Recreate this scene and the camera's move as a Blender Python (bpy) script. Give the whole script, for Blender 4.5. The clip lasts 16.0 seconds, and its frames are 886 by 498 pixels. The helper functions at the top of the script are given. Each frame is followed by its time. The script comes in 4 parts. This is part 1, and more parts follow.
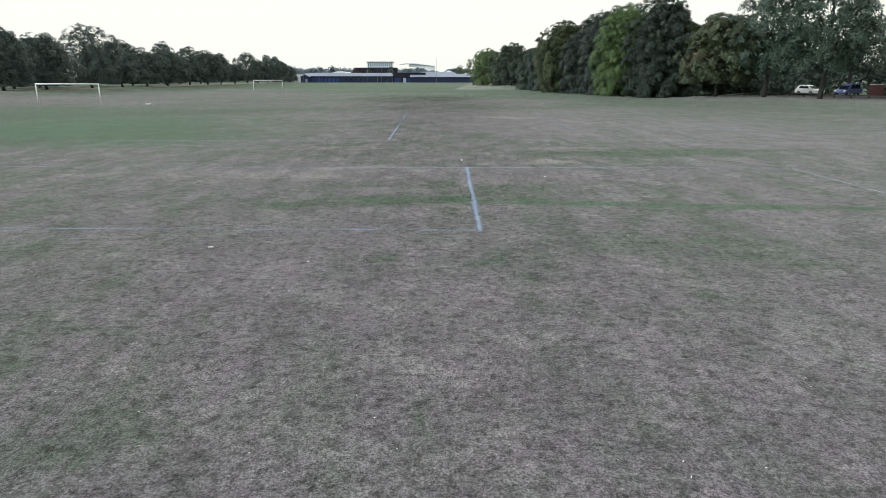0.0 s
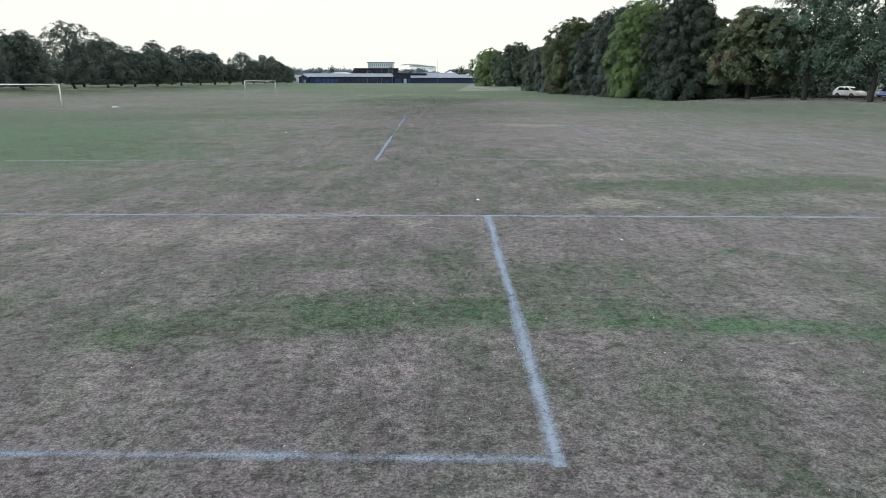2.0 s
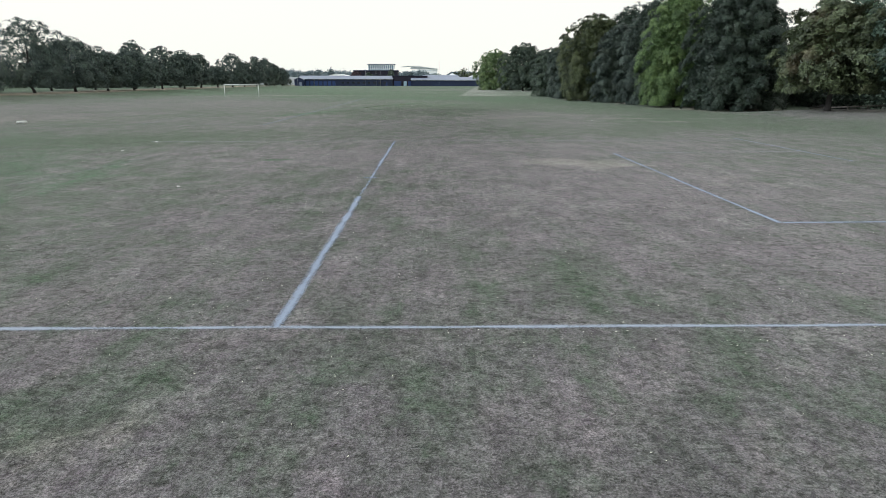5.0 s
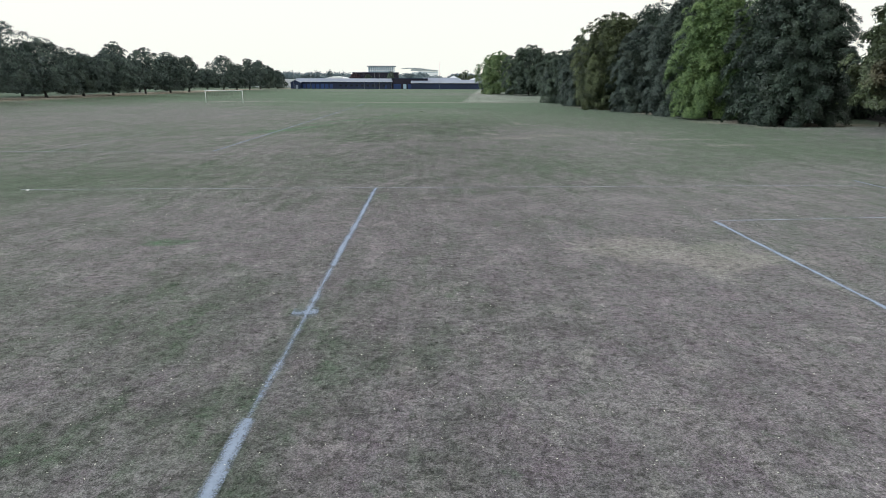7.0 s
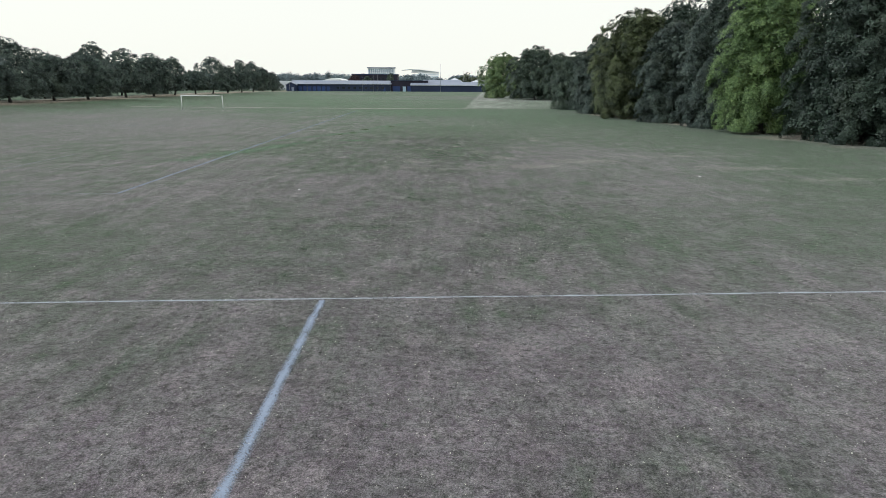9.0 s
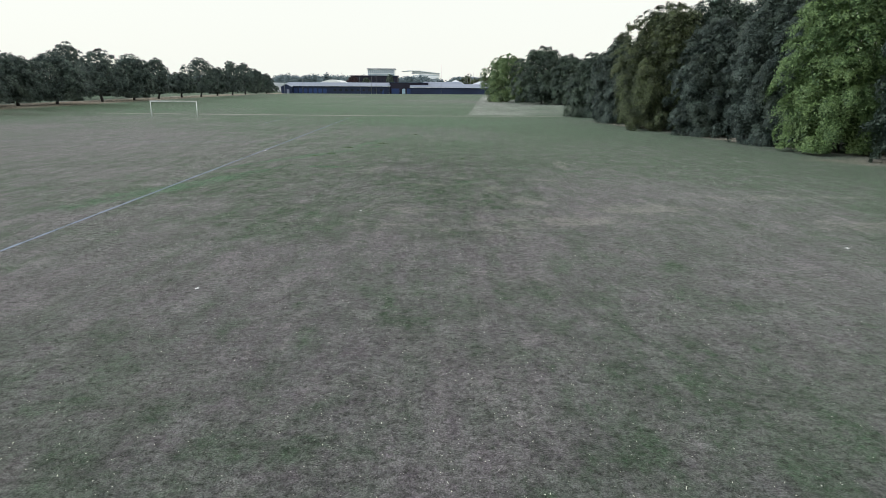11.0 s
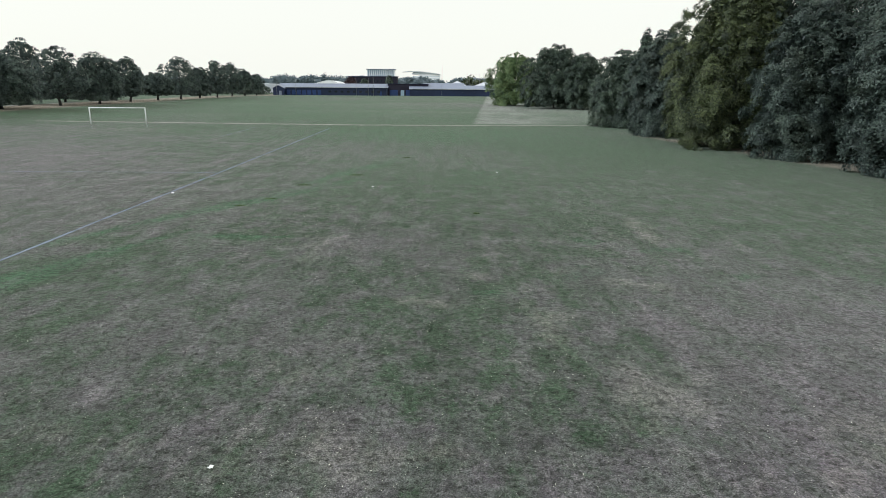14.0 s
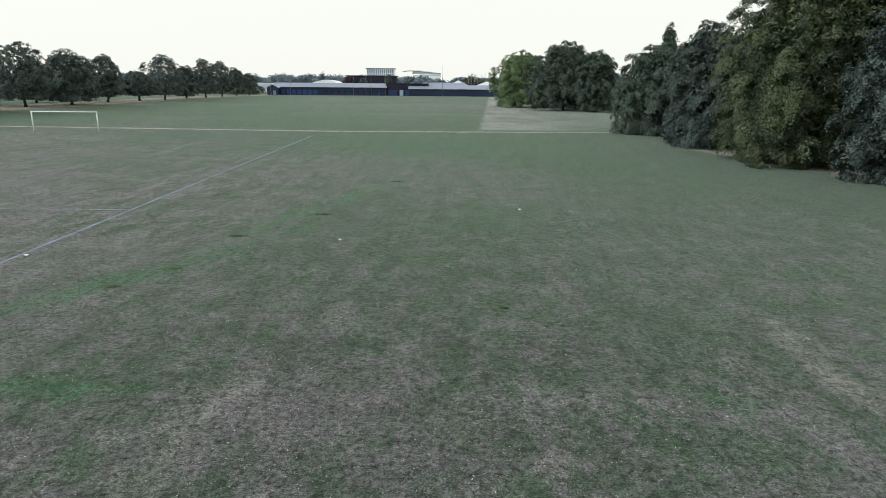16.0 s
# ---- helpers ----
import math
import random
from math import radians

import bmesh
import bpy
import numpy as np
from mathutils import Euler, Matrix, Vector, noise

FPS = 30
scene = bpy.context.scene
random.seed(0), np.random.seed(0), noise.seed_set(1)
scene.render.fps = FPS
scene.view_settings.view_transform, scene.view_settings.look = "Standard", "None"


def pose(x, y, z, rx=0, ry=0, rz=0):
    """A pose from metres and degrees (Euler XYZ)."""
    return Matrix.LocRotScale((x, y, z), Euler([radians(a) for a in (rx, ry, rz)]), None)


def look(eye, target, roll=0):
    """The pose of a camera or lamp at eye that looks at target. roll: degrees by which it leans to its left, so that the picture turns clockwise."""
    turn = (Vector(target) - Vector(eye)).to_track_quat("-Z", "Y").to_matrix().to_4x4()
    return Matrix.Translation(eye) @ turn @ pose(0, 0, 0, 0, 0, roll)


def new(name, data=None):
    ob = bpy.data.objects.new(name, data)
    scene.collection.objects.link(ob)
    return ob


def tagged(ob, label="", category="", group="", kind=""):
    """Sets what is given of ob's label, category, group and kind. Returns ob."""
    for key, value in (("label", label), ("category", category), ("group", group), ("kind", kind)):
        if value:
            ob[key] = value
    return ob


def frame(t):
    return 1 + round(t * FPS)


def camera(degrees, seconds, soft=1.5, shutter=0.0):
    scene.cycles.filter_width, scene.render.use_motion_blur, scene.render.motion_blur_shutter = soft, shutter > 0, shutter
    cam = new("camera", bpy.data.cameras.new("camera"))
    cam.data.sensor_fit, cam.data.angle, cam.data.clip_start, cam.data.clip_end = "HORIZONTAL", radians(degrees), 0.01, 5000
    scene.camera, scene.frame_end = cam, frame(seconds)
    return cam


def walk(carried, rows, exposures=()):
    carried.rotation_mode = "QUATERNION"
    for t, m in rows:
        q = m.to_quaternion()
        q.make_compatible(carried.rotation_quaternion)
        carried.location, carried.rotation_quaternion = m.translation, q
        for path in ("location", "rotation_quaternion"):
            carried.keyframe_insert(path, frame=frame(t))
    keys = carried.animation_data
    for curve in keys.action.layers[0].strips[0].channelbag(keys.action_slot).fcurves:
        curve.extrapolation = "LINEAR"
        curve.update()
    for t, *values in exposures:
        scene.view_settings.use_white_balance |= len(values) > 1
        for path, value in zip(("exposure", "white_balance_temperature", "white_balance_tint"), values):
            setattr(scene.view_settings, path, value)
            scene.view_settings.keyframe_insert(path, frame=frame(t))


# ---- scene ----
cam = camera(71.6, 16.0, soft=0.9)
# seconds, x, y, z in metres, yaw, pitch, roll in degrees
ROWS = [
    (0.0, 0.018, -1.270, 3.240, -0.807, -15.630, -0.000),
    (0.5, 0.004, 0.287, 3.198, -0.786, -15.618, -0.014),
    (1.0, -0.010, 2.266, 3.180, -0.764, -15.602, -0.029),
    (1.5, -0.025, 4.626, 3.171, -0.743, -15.584, -0.043),
    (2.0, -0.037, 7.207, 3.170, -0.723, -15.562, -0.057),
    (2.5, -0.043, 9.690, 3.166, -0.702, -15.539, -0.072),
    (3.0, -0.046, 12.302, 3.175, -0.682, -15.513, -0.086),
    (3.5, -0.045, 14.978, 3.225, -0.663, -15.486, -0.100),
    (4.0, -0.042, 17.684, 3.307, -0.644, -15.457, -0.115),
    (4.5, -0.035, 20.447, 3.432, -0.625, -15.427, -0.129),
    (5.0, -0.026, 23.267, 3.587, -0.606, -15.396, -0.143),
    (7.5, 0.044, 38.365, 4.490, -0.519, -15.236, -0.214),
    (8.0, 0.063, 41.412, 4.614, -0.502, -15.206, -0.229),
    (8.5, 0.083, 44.469, 4.731, -0.486, -15.176, -0.243),
    (9.0, 0.103, 47.538, 4.841, -0.471, -15.148, -0.257),
    (11.5, 0.200, 63.137, 5.493, -0.398, -15.036, -0.329),
    (12.0, 0.218, 66.158, 5.558, -0.384, -15.021, -0.343),
    (12.5, 0.236, 69.147, 5.609, -0.371, -15.010, -0.357),
    (13.0, 0.251, 72.143, 5.655, -0.358, -15.003, -0.372),
    (13.5, 0.263, 75.147, 5.695, -0.345, -14.999, -0.386),
    (14.0, 0.274, 78.142, 5.728, -0.333, -15.000, -0.400),
    (14.5, 0.281, 81.123, 5.757, -0.321, -15.005, -0.415),
    (15.0, 0.286, 84.106, 5.785, -0.310, -15.015, -0.429),
    (15.5, 0.286, 87.125, 5.814, -0.299, -15.030, -0.443),
    (16.0, 0.281, 90.197, 5.844, -0.288, -15.050, -0.458),
]
walk(cam, [(t, pose(x, y, z, 90 + pitch, roll, yaw)) for t, x, y, z, yaw, pitch, roll in ROWS],
     exposures=((0.0, 0.0, 5520, 6), (6.0, 0.0, 5520, 6), (9.0, -0.04, 5520, 6), (16.0, -0.05, 5520, 6)))

# ---------------------------------------------------------------- light
SUN_AZ, SUN_EL = radians(-100), radians(32)
world = bpy.data.worlds.new("sky")
scene.world = world
world.use_nodes = True
wn, wl = world.node_tree.nodes, world.node_tree.links
sky = wn.new("ShaderNodeTexSky")
sky.sky_type, sky.sun_disc = "NISHITA", False
sky.sun_elevation, sky.sun_rotation = SUN_EL, SUN_AZ
sky.dust_density, sky.air_density = 4.0, 1.0
dim = wn.new("ShaderNodeVectorMath")
dim.operation = "SCALE"
dim.inputs["Scale"].default_value = 0.09
wl.new(sky.outputs[0], dim.inputs[0])
cloud = wn.new("ShaderNodeMix")          # a thick even layer of cloud over the sky
cloud.data_type = "RGBA"
cloud.inputs["Factor"].default_value = 0.86
cloud.inputs["B"].default_value = (1.265, 1.13, 0.905, 1)
wl.new(dim.outputs[0], cloud.inputs["A"])
wl.new(cloud.outputs["Result"], wn["Background"].inputs["Color"])
wn["Background"].inputs["Strength"].default_value = 1.0
sun = new("sun", bpy.data.lights.new("sun", "SUN"))
sun.data.energy, sun.data.angle, sun.data.color = 2.5, radians(22), (1.0, 0.96, 0.9)
sun.matrix_world = look((0, 0, 60), (-60 * math.sin(SUN_AZ), -60 * math.cos(SUN_AZ), 60 - 60 * math.tan(SUN_EL)))


# ---------------------------------------------------------------- materials
class Nodes:
    """A node material, with short calls for the nodes that are used most."""

    def __init__(self, name, rough=0.8, metal=0.0, spec=0.3):
        self.mat = bpy.data.materials.new(name)
        self.mat.use_nodes = True
        self.n, self.l = self.mat.node_tree.nodes, self.mat.node_tree.links
        self.bsdf = self.n["Principled BSDF"]
        self.bsdf.inputs["Roughness"].default_value = rough
        self.bsdf.inputs["Metallic"].default_value = metal
        self.bsdf.inputs["Specular IOR Level"].default_value = spec
        self.pos = self.n.new("ShaderNodeNewGeometry").outputs["Position"]

    def put(self, socket, value):
        if isinstance(value, bpy.types.NodeSocket):
            self.l.new(value, socket)
        elif isinstance(value, tuple) and len(value) == 3 and socket.type == "RGBA":
            socket.default_value = (*value, 1)
        else:
            socket.default_value = value

    def noise(self, scale, detail=3.0, rough=0.55, stretch=(1, 1, 1), vector=None, turn=0.0, shift=0.0):
        m = self.n.new("ShaderNodeMapping")
        m.inputs["Scale"].default_value = stretch
        m.inputs["Rotation"].default_value = (0, 0, radians(turn))
        m.inputs["Location"].default_value = (shift, shift * 0.7, 0)
        self.l.new(vector or self.pos, m.inputs["Vector"])
        t = self.n.new("ShaderNodeTexNoise")
        t.inputs["Scale"].default_value, t.inputs["Detail"].default_value = scale, detail
        t.inputs["Roughness"].default_value = rough
        self.l.new(m.outputs[0], t.inputs["Vector"])
        return t.outputs["Fac"]

    def math(self, op, a, b=0.0):
        m = self.n.new("ShaderNodeMath")
        m.operation = op
        self.put(m.inputs[0], a), self.put(m.inputs[1], b)
        return m.outputs[0]

    def step(self, v, lo, hi, to0=0.0, to1=1.0):
        m = self.n.new("ShaderNodeMapRange")
        m.interpolation_type = "SMOOTHSTEP"
        self.put(m.inputs["Value"], v)
        for k, q in (("From Min", lo), ("From Max", hi), ("To Min", to0), ("To Max", to1)):
            m.inputs[k].default_value = q
        return m.outputs[0]

    def mix(self, f, a, b, blend="MIX"):
        m = self.n.new("ShaderNodeMix")
        m.data_type, m.blend_type = "RGBA", blend
        self.put(m.inputs["Factor"], f), self.put(m.inputs["A"], a), self.put(m.inputs["B"], b)
        return m.outputs["Result"]

    def bump(self, height, strength, distance):
        b = self.n.new("ShaderNodeBump")
        b.inputs["Strength"].default_value, b.inputs["Distance"].default_value = strength, distance
        self.l.new(height, b.inputs["Height"])
        self.l.new(b.outputs[0], self.bsdf.inputs["Normal"])

    def color(self, c):
        self.put(self.bsdf.inputs["Base Color"], c)
        return self.mat


def plain(name, c, rough=0.6, metal=0.0, vary=0.18, scale=6.0, spec=0.3):
    """Paint or the like, with dirt at two scales."""
    k = Nodes(name, rough, metal, spec)
    dark = tuple(q * (1 - vary) for q in c)
    a = k.mix(k.step(k.noise(scale * 0.12), 0.35, 0.65), dark, c)
    return k.color(k.mix(k.math("MULTIPLY", k.noise(scale, 5), vary), a, dark))


# uneven stretches of the field: centre, radii, turn, strength
GREENS_NEAR = [
    (-24.0, 42.0, 12.0, 12.0, 0, 0.95), (-16.0, 31.0, 7.0, 6.0, 0, 0.7), (-36.0, 62.0, 16.0, 12.0, 0, 0.75),
    (6.0, 14.6, 9.0, 0.45, -6, 0.85), (-2.0, 16.2, 6.0, 0.8, -3, 0.4), (5.7, 18.1, 0.8, 0.4, 0, 0.85), (-1.0, 9.7, 0.9, 0.35, 0, 0.7),
    (1.0, 9.4, 0.6, 0.3, 0, 0.8), (-4.2, 6.3, 1.0, 0.35, 0, 0.7), (-7.6, 51.9, 0.8, 0.5, 0, 0.9),
    (3.9, 49.3, 0.5, 0.35, 0, 0.6), (-13.6, 47.0, 1.0, 6.0, 8, 0.8), (33.0, 78.0, 14.0, 40.0, 8, 0.3),
]
GREENS_FAR = [
    (-14.0, 92.5, 0.9, 8.5, -24, 1.0), (-9.0, 109.0, 0.8, 9.0, -28, 1.0), (-4.6, 122.0, 0.8, 9.0, -20, 0.95), (3.2, 118.0, 5.0, 9.0, 10, 0.5),
    (-7.2, 101.2, 2.2, 0.4, 0, 0.9), (2.0, 150.0, 26.0, 18.0, 0, 0.7), (-30.0, 290.0, 90.0, 118.0, 0, 0.72), (12.0, 106.0, 10.0, 10.0, 0, 0.3),
    (-60.0, 190.0, 40.0, 18.0, 0, 0.7), (1.7, 94.7, 0.6, 0.35, 0, 0.8), (5.8, 100.8, 0.6, 0.5, 0, 0.8), (4.8, 96.8, 0.9, 0.8, 0, 0.7),
    (8.6, 99.5, 0.9, 0.4, 0, 0.9), (9.8, 96.4, 0.7, 0.4, 0, 1.0),
]
PALES_NEAR = [
    (4.4, 22.9, 1.3, 0.75, 0, 1.0), (6.4, 50.9, 2.1, 1.4, 0, 1.35), (-3.0, 21.6, 2.6, 0.5, 0, 0.8), (2.0, 84.0, 7.0, 2.0, 0, 0.5),
    (10.5, 46.0, 2.0, 3.0, 0, 0.4), (-35.0, 82.0, 14.0, 9.0, 0, 0.5), (2.5, 44.0, 4.0, 6.0, 0, 0.25), (-7.0, 20.0, 6.0, 1.6, 0, 0.6),
    (5.8, 28.0, 2.0, 0.6, 0, 0.8), (-4.4, 28.5, 1.6, 0.8, 0, 0.6), (5.8, 84.6, 2.2, 1.0, 0, 0.9),
]
PALES_FAR = [
    (-8.0, 214.0, 34.0, 7.0, 0, 0.55), (-30.0, 262.0, 40.0, 12.0, 0, 0.5), (6.0, 300.0, 22.0, 14.0, 0, 0.45), (-45.0, 196.0, 20.0, 4.0, 0, 0.5),
    (-4.0, 100.0, 2.6, 3.0, 0, 0.45), (-2.3, 90.2, 1.5, 1.2, 0, 0.5), (-5.4, 87.2, 2.4, 0.8, 0, 0.45), (4.4, 89.0, 1.2, 1.6, 0, 0.7), (-1.7, 86.8, 2.0, 0.8, 0, 0.7), (2.9, 93.0, 0.5, 2.6, 4, 0.6), (3.0, 98.0, 3.0, 10.0, 8, 0.3), (-40.0, 155.0, 10.0, 6.0, 0, 0.5), (9.5, 87.0, 2.6, 1.2, 0, 0.9),
    (17.8, 84.0, 4.0, 1.0, 0, 0.8), (21.4, 79.5, 3.0, 0.8, 0, 0.8), (16.5, 90.2, 6.0, 0.9, 0, 0.6), (8.7, 102.9, 0.5, 2.2, 0, 0.9),
    (-0.2, 93.9, 1.2, 0.4, 0, 0.8), (3.0, 92.8, 0.8, 0.4, 0, 0.8), (6.6, 95.6, 1.4, 0.6, 0, 0.8), (1.5, 96.3, 0.8, 0.5, 0, 0.7), (31.5, 103.5, 3.5, 0.8, 0, 0.8),
]


DULLS = [  # stretches of duller green
    (3.6, 7.2, 1.8, 1.3, 0, 0.7), (6.0, 10.0, 2.0, 2.2, 0, 0.65),
    (-1.6, 112.0, 4.0, 11.0, 8, 0.55),
    (2.6, 9.8, 3.4, 1.7, 0, 0.75), (-1.5, 15.3, 5.5, 1.1, 0, 0.75), (-4.2, 29.3, 1.8, 1.3, 0, 0.7), (-0.9, 30.4, 1.6, 0.9, 0, 0.65), (3.3, 54.4, 1.7, 1.0, 0, 0.65), (1.9, 16.6, 1.2, 1.8, 0, 0.7),
    (-2.6, 17.6, 3.0, 0.9, 0, 0.6), (-34.0, 58.0, 20.0, 17.0, 0, 0.95), (-22.0, 38.0, 15.0, 11.0, 0, 1.0), (10.0, 26.2, 7.0, 2.0, 0, 0.85), (5.0, 24.9, 5.0, 1.1, 0, 0.5), (-5.5, 26.5, 6.0, 2.4, 0, 0.55), (-13.0, 47.0, 7.0, 7.0, 0, 0.6), (9.0, 68.0, 8.0, 6.0, 0, 0.6),
    (-7.0, 68.0, 7.0, 8.0, 0, 0.6), (0.5, 86.5, 0.8, 6.0, 4, 0.6), (2.6, 88.0, 1.6, 1.6, 0, 0.6), (5.5, 104.0, 3.0, 2.6, 0, 0.6), (-9.0, 84.0, 4.0, 6.0, 0, 0.5), (24.0, 112.0, 9.0, 26.0, 8, 0.6), (30.0, 62.0, 13.0, 36.0, 6, 0.72), (16.0, 72.0, 9.0, 9.0, 0, 0.7),
]
TRACKS = [  # pale wheel tracks of the mower
    (8.9, 101.8, 0.16, 5.7, 1.0, 0.75), (8.6, 101.6, 0.22, 2.1, 2.0, 0.9), (9.5, 99.2, 0.15, 3.3, 3.0, 0.7), (11.6, 100.9, 0.2, 3.5, -10.0, 0.6), (7.2, 101.8, 0.14, 5.0, -3.0, 0.5),
]


def turf_color(k):
    """Drought-worn grass: dead straw, bare brown earth and green patches."""
    sep = k.n.new("ShaderNodeSeparateXYZ")
    k.l.new(k.pos, sep.inputs[0])
    big = k.noise(0.06, 4, 0.6, (1, 0.7, 1))
    mid = k.noise(0.7, 5, 0.68, (1.2, 0.6, 1))
    streak = k.noise(1.0, 3, 0.6, (1.5, 0.1, 1), shift=7)
    small = k.noise(1.9, 5, 0.7, (1.1, 0.8, 1), shift=13)
    clump = k.noise(5.5, 4, 0.65)
    fine = k.noise(24.0, 5, 0.7)
    wobble = k.math("MULTIPLY", k.math("SUBTRACT", k.noise(0.9, 5, 0.7), 0.5), 2.6)
    lush = k.step(k.math("ADD", sep.outputs["Y"], k.math("MULTIPLY", big, 60.0)), 92.0, 136.0, 0.0, 0.76)
    g = k.math("ADD", k.math("MULTIPLY", big, 0.35), k.math("ADD", k.math("MULTIPLY", mid, 0.4), k.math("MULTIPLY", small, 0.25)))
    green = k.math("ADD", k.step(g, 0.45, 0.59, 0.0, 0.66), lush)
    green = k.math("ADD", green, k.math("MULTIPLY", k.step(streak, 0.42, 0.66), 0.26))
    kept = k.n.new("ShaderNodeAttribute")
    kept.attribute_name = "wear"
    worn = k.n.new("ShaderNodeSeparateColor")
    k.l.new(kept.outputs["Color"], worn.inputs[0])
    spot = lambda v: k.step(k.math("ADD", v, k.math("MULTIPLY", wobble, 0.45)), 0.28, 0.9)
    green = k.math("MAXIMUM", k.math("ADD", green, k.math("MULTIPLY", k.math("MINIMUM", worn.outputs["Red"], 0.0), 0.75)), 0.0)
    vivid = k.math("MULTIPLY", spot(worn.outputs["Green"]), k.step(mid, 0.4, 0.6, 0.78, 1.0))
    dull = spot(worn.outputs["Red"])
    green = k.math("MAXIMUM", green, k.math("MAXIMUM", vivid, k.math("MULTIPLY", dull, 0.92)))
    vivid = k.math("MAXIMUM", vivid, k.step(sep.outputs["Y"], 100.0, 150.0, 0.0, 0.4))
    sprig = k.step(k.noise(1.7, 6, 0.78, (1, 0.8, 1), shift=91), 0.56, 0.68, 0.0, 0.45)
    green, vivid = k.math("MAXIMUM", green, sprig), k.math("MAXIMUM", vivid, k.math("MULTIPLY", sprig, 0.5))
    green = k.math("MINIMUM", k.math("MULTIPLY", green, k.step(clump, 0.28, 0.66, 0.72, 1.15)), 1.0)
    pale = k.step(k.math("ADD", k.math("MULTIPLY", small, -0.5), k.noise(0.3, 5, 0.65, shift=31)), 0.22, 0.44, 0.0, 0.5)
    pale = k.math("MAXIMUM", pale, k.step(streak, 0.44, 0.30, 0.0, 0.6))
    patch = k.noise(1.0, 6, 0.75, (1.1, 0.75, 1), shift=71)
    ragged = k.math("MULTIPLY", k.math("SUBTRACT", patch, 0.5), 2.4)
    bleached = k.math("MULTIPLY", k.step(k.math("ADD", worn.outputs["Blue"], ragged), 0.3, 0.95), k.step(worn.outputs["Blue"], 0.02, 0.3))
    pale = k.math("MAXIMUM", pale, bleached)
    pale = k.math("MAXIMUM", pale, k.step(patch, 0.5, 0.62, 0.0, 0.9))
    pale = k.math("MULTIPLY", pale, k.step(clump, 0.32, 0.66, 0.4, 1.0))
    green = k.math("MULTIPLY", green, k.step(k.math("SUBTRACT", k.noise(1.0, 6, 0.75, (1.1, 0.7, 1), shift=23), k.math("MULTIPLY", k.math("MAXIMUM", vivid, k.math("MULTIPLY", dull, 0.6)), 0.5)), 0.44, 0.62, 1.0, 0.36))
    base = k.mix(k.step(small, 0.36, 0.62), DEAD, EARTH)
    base = k.mix(k.step(k.noise(6.0, 5, 0.75, (0.9, 1.1, 1), shift=3), 0.48, 0.70, 0.0, 0.55), base, STRAW)
    base = k.mix(pale, base, k.mix(k.step(k.noise(0.3, 4, 0.65, shift=9), 0.40, 0.54), STRAW, ASHEN))
    base = k.mix(green, base, k.mix(k.math("MULTIPLY", vivid, k.step(clump, 0.3, 0.6, 0.5, 1.0)), GREEN, GREEN_LIGHT))
    base = k.mix(k.math("MULTIPLY", bleached, k.step(clump, 0.3, 0.62, 0.12, 0.6)), base, BLEACH)
    tired = k.n.new("ShaderNodeVectorMath")
    tired.operation = "SCALE"
    k.l.new(base, tired.inputs[0])
    k.l.new(k.step(k.noise(0.8, 6, 0.72, (1.15, 0.65, 1), shift=50), 0.3, 0.7, 0.76, 1.14), tired.inputs["Scale"])
    base = tired.outputs[0]
    far_tone = k.n.new("ShaderNodeVectorMath")      # overall turf tone, darker over the far half of the field
    far_tone.operation = "SCALE"
    k.l.new(base, far_tone.inputs[0])
    k.l.new(k.step(k.math("ADD", sep.outputs["Y"], k.math("MULTIPLY", big, 40.0)), 52.0, 94.0, 0.742, 0.612), far_tone.inputs["Scale"])
    base = far_tone.outputs[0]
    # the dry verge beside the wood, and the leaf litter under it
    off = k.math("SUBTRACT", sep.outputs["X"], k.math("MULTIPLY", sep.outputs["Y"], 0.084))
    dry = k.step(k.math("ADD", off, k.math("MULTIPLY", wobble, 0.5)), -9.6, -8.4)
    dry = k.math("MULTIPLY", dry, k.step(k.math("ADD", sep.outputs["Y"], wobble), 171.0, 174.0))
    dry = k.math("MULTIPLY", dry, k.step(off, -5.0, 8.0, 0.52, 0.22))
    dry = k.math("MULTIPLY", dry, k.step(k.noise(0.14, 5, 0.65, (1, 0.35, 1)), 0.36, 0.6, 0.35, 1.0))
    base = k.mix(dry, base, STRAW)
    base = k.mix(k.step(k.math("ADD", kept.outputs["Alpha"], k.math("MULTIPLY", wobble, 0.2)), 0.3, 0.7, 0.0, 0.8), base, (0.235, 0.185, 0.15))
    return base, clump, fine


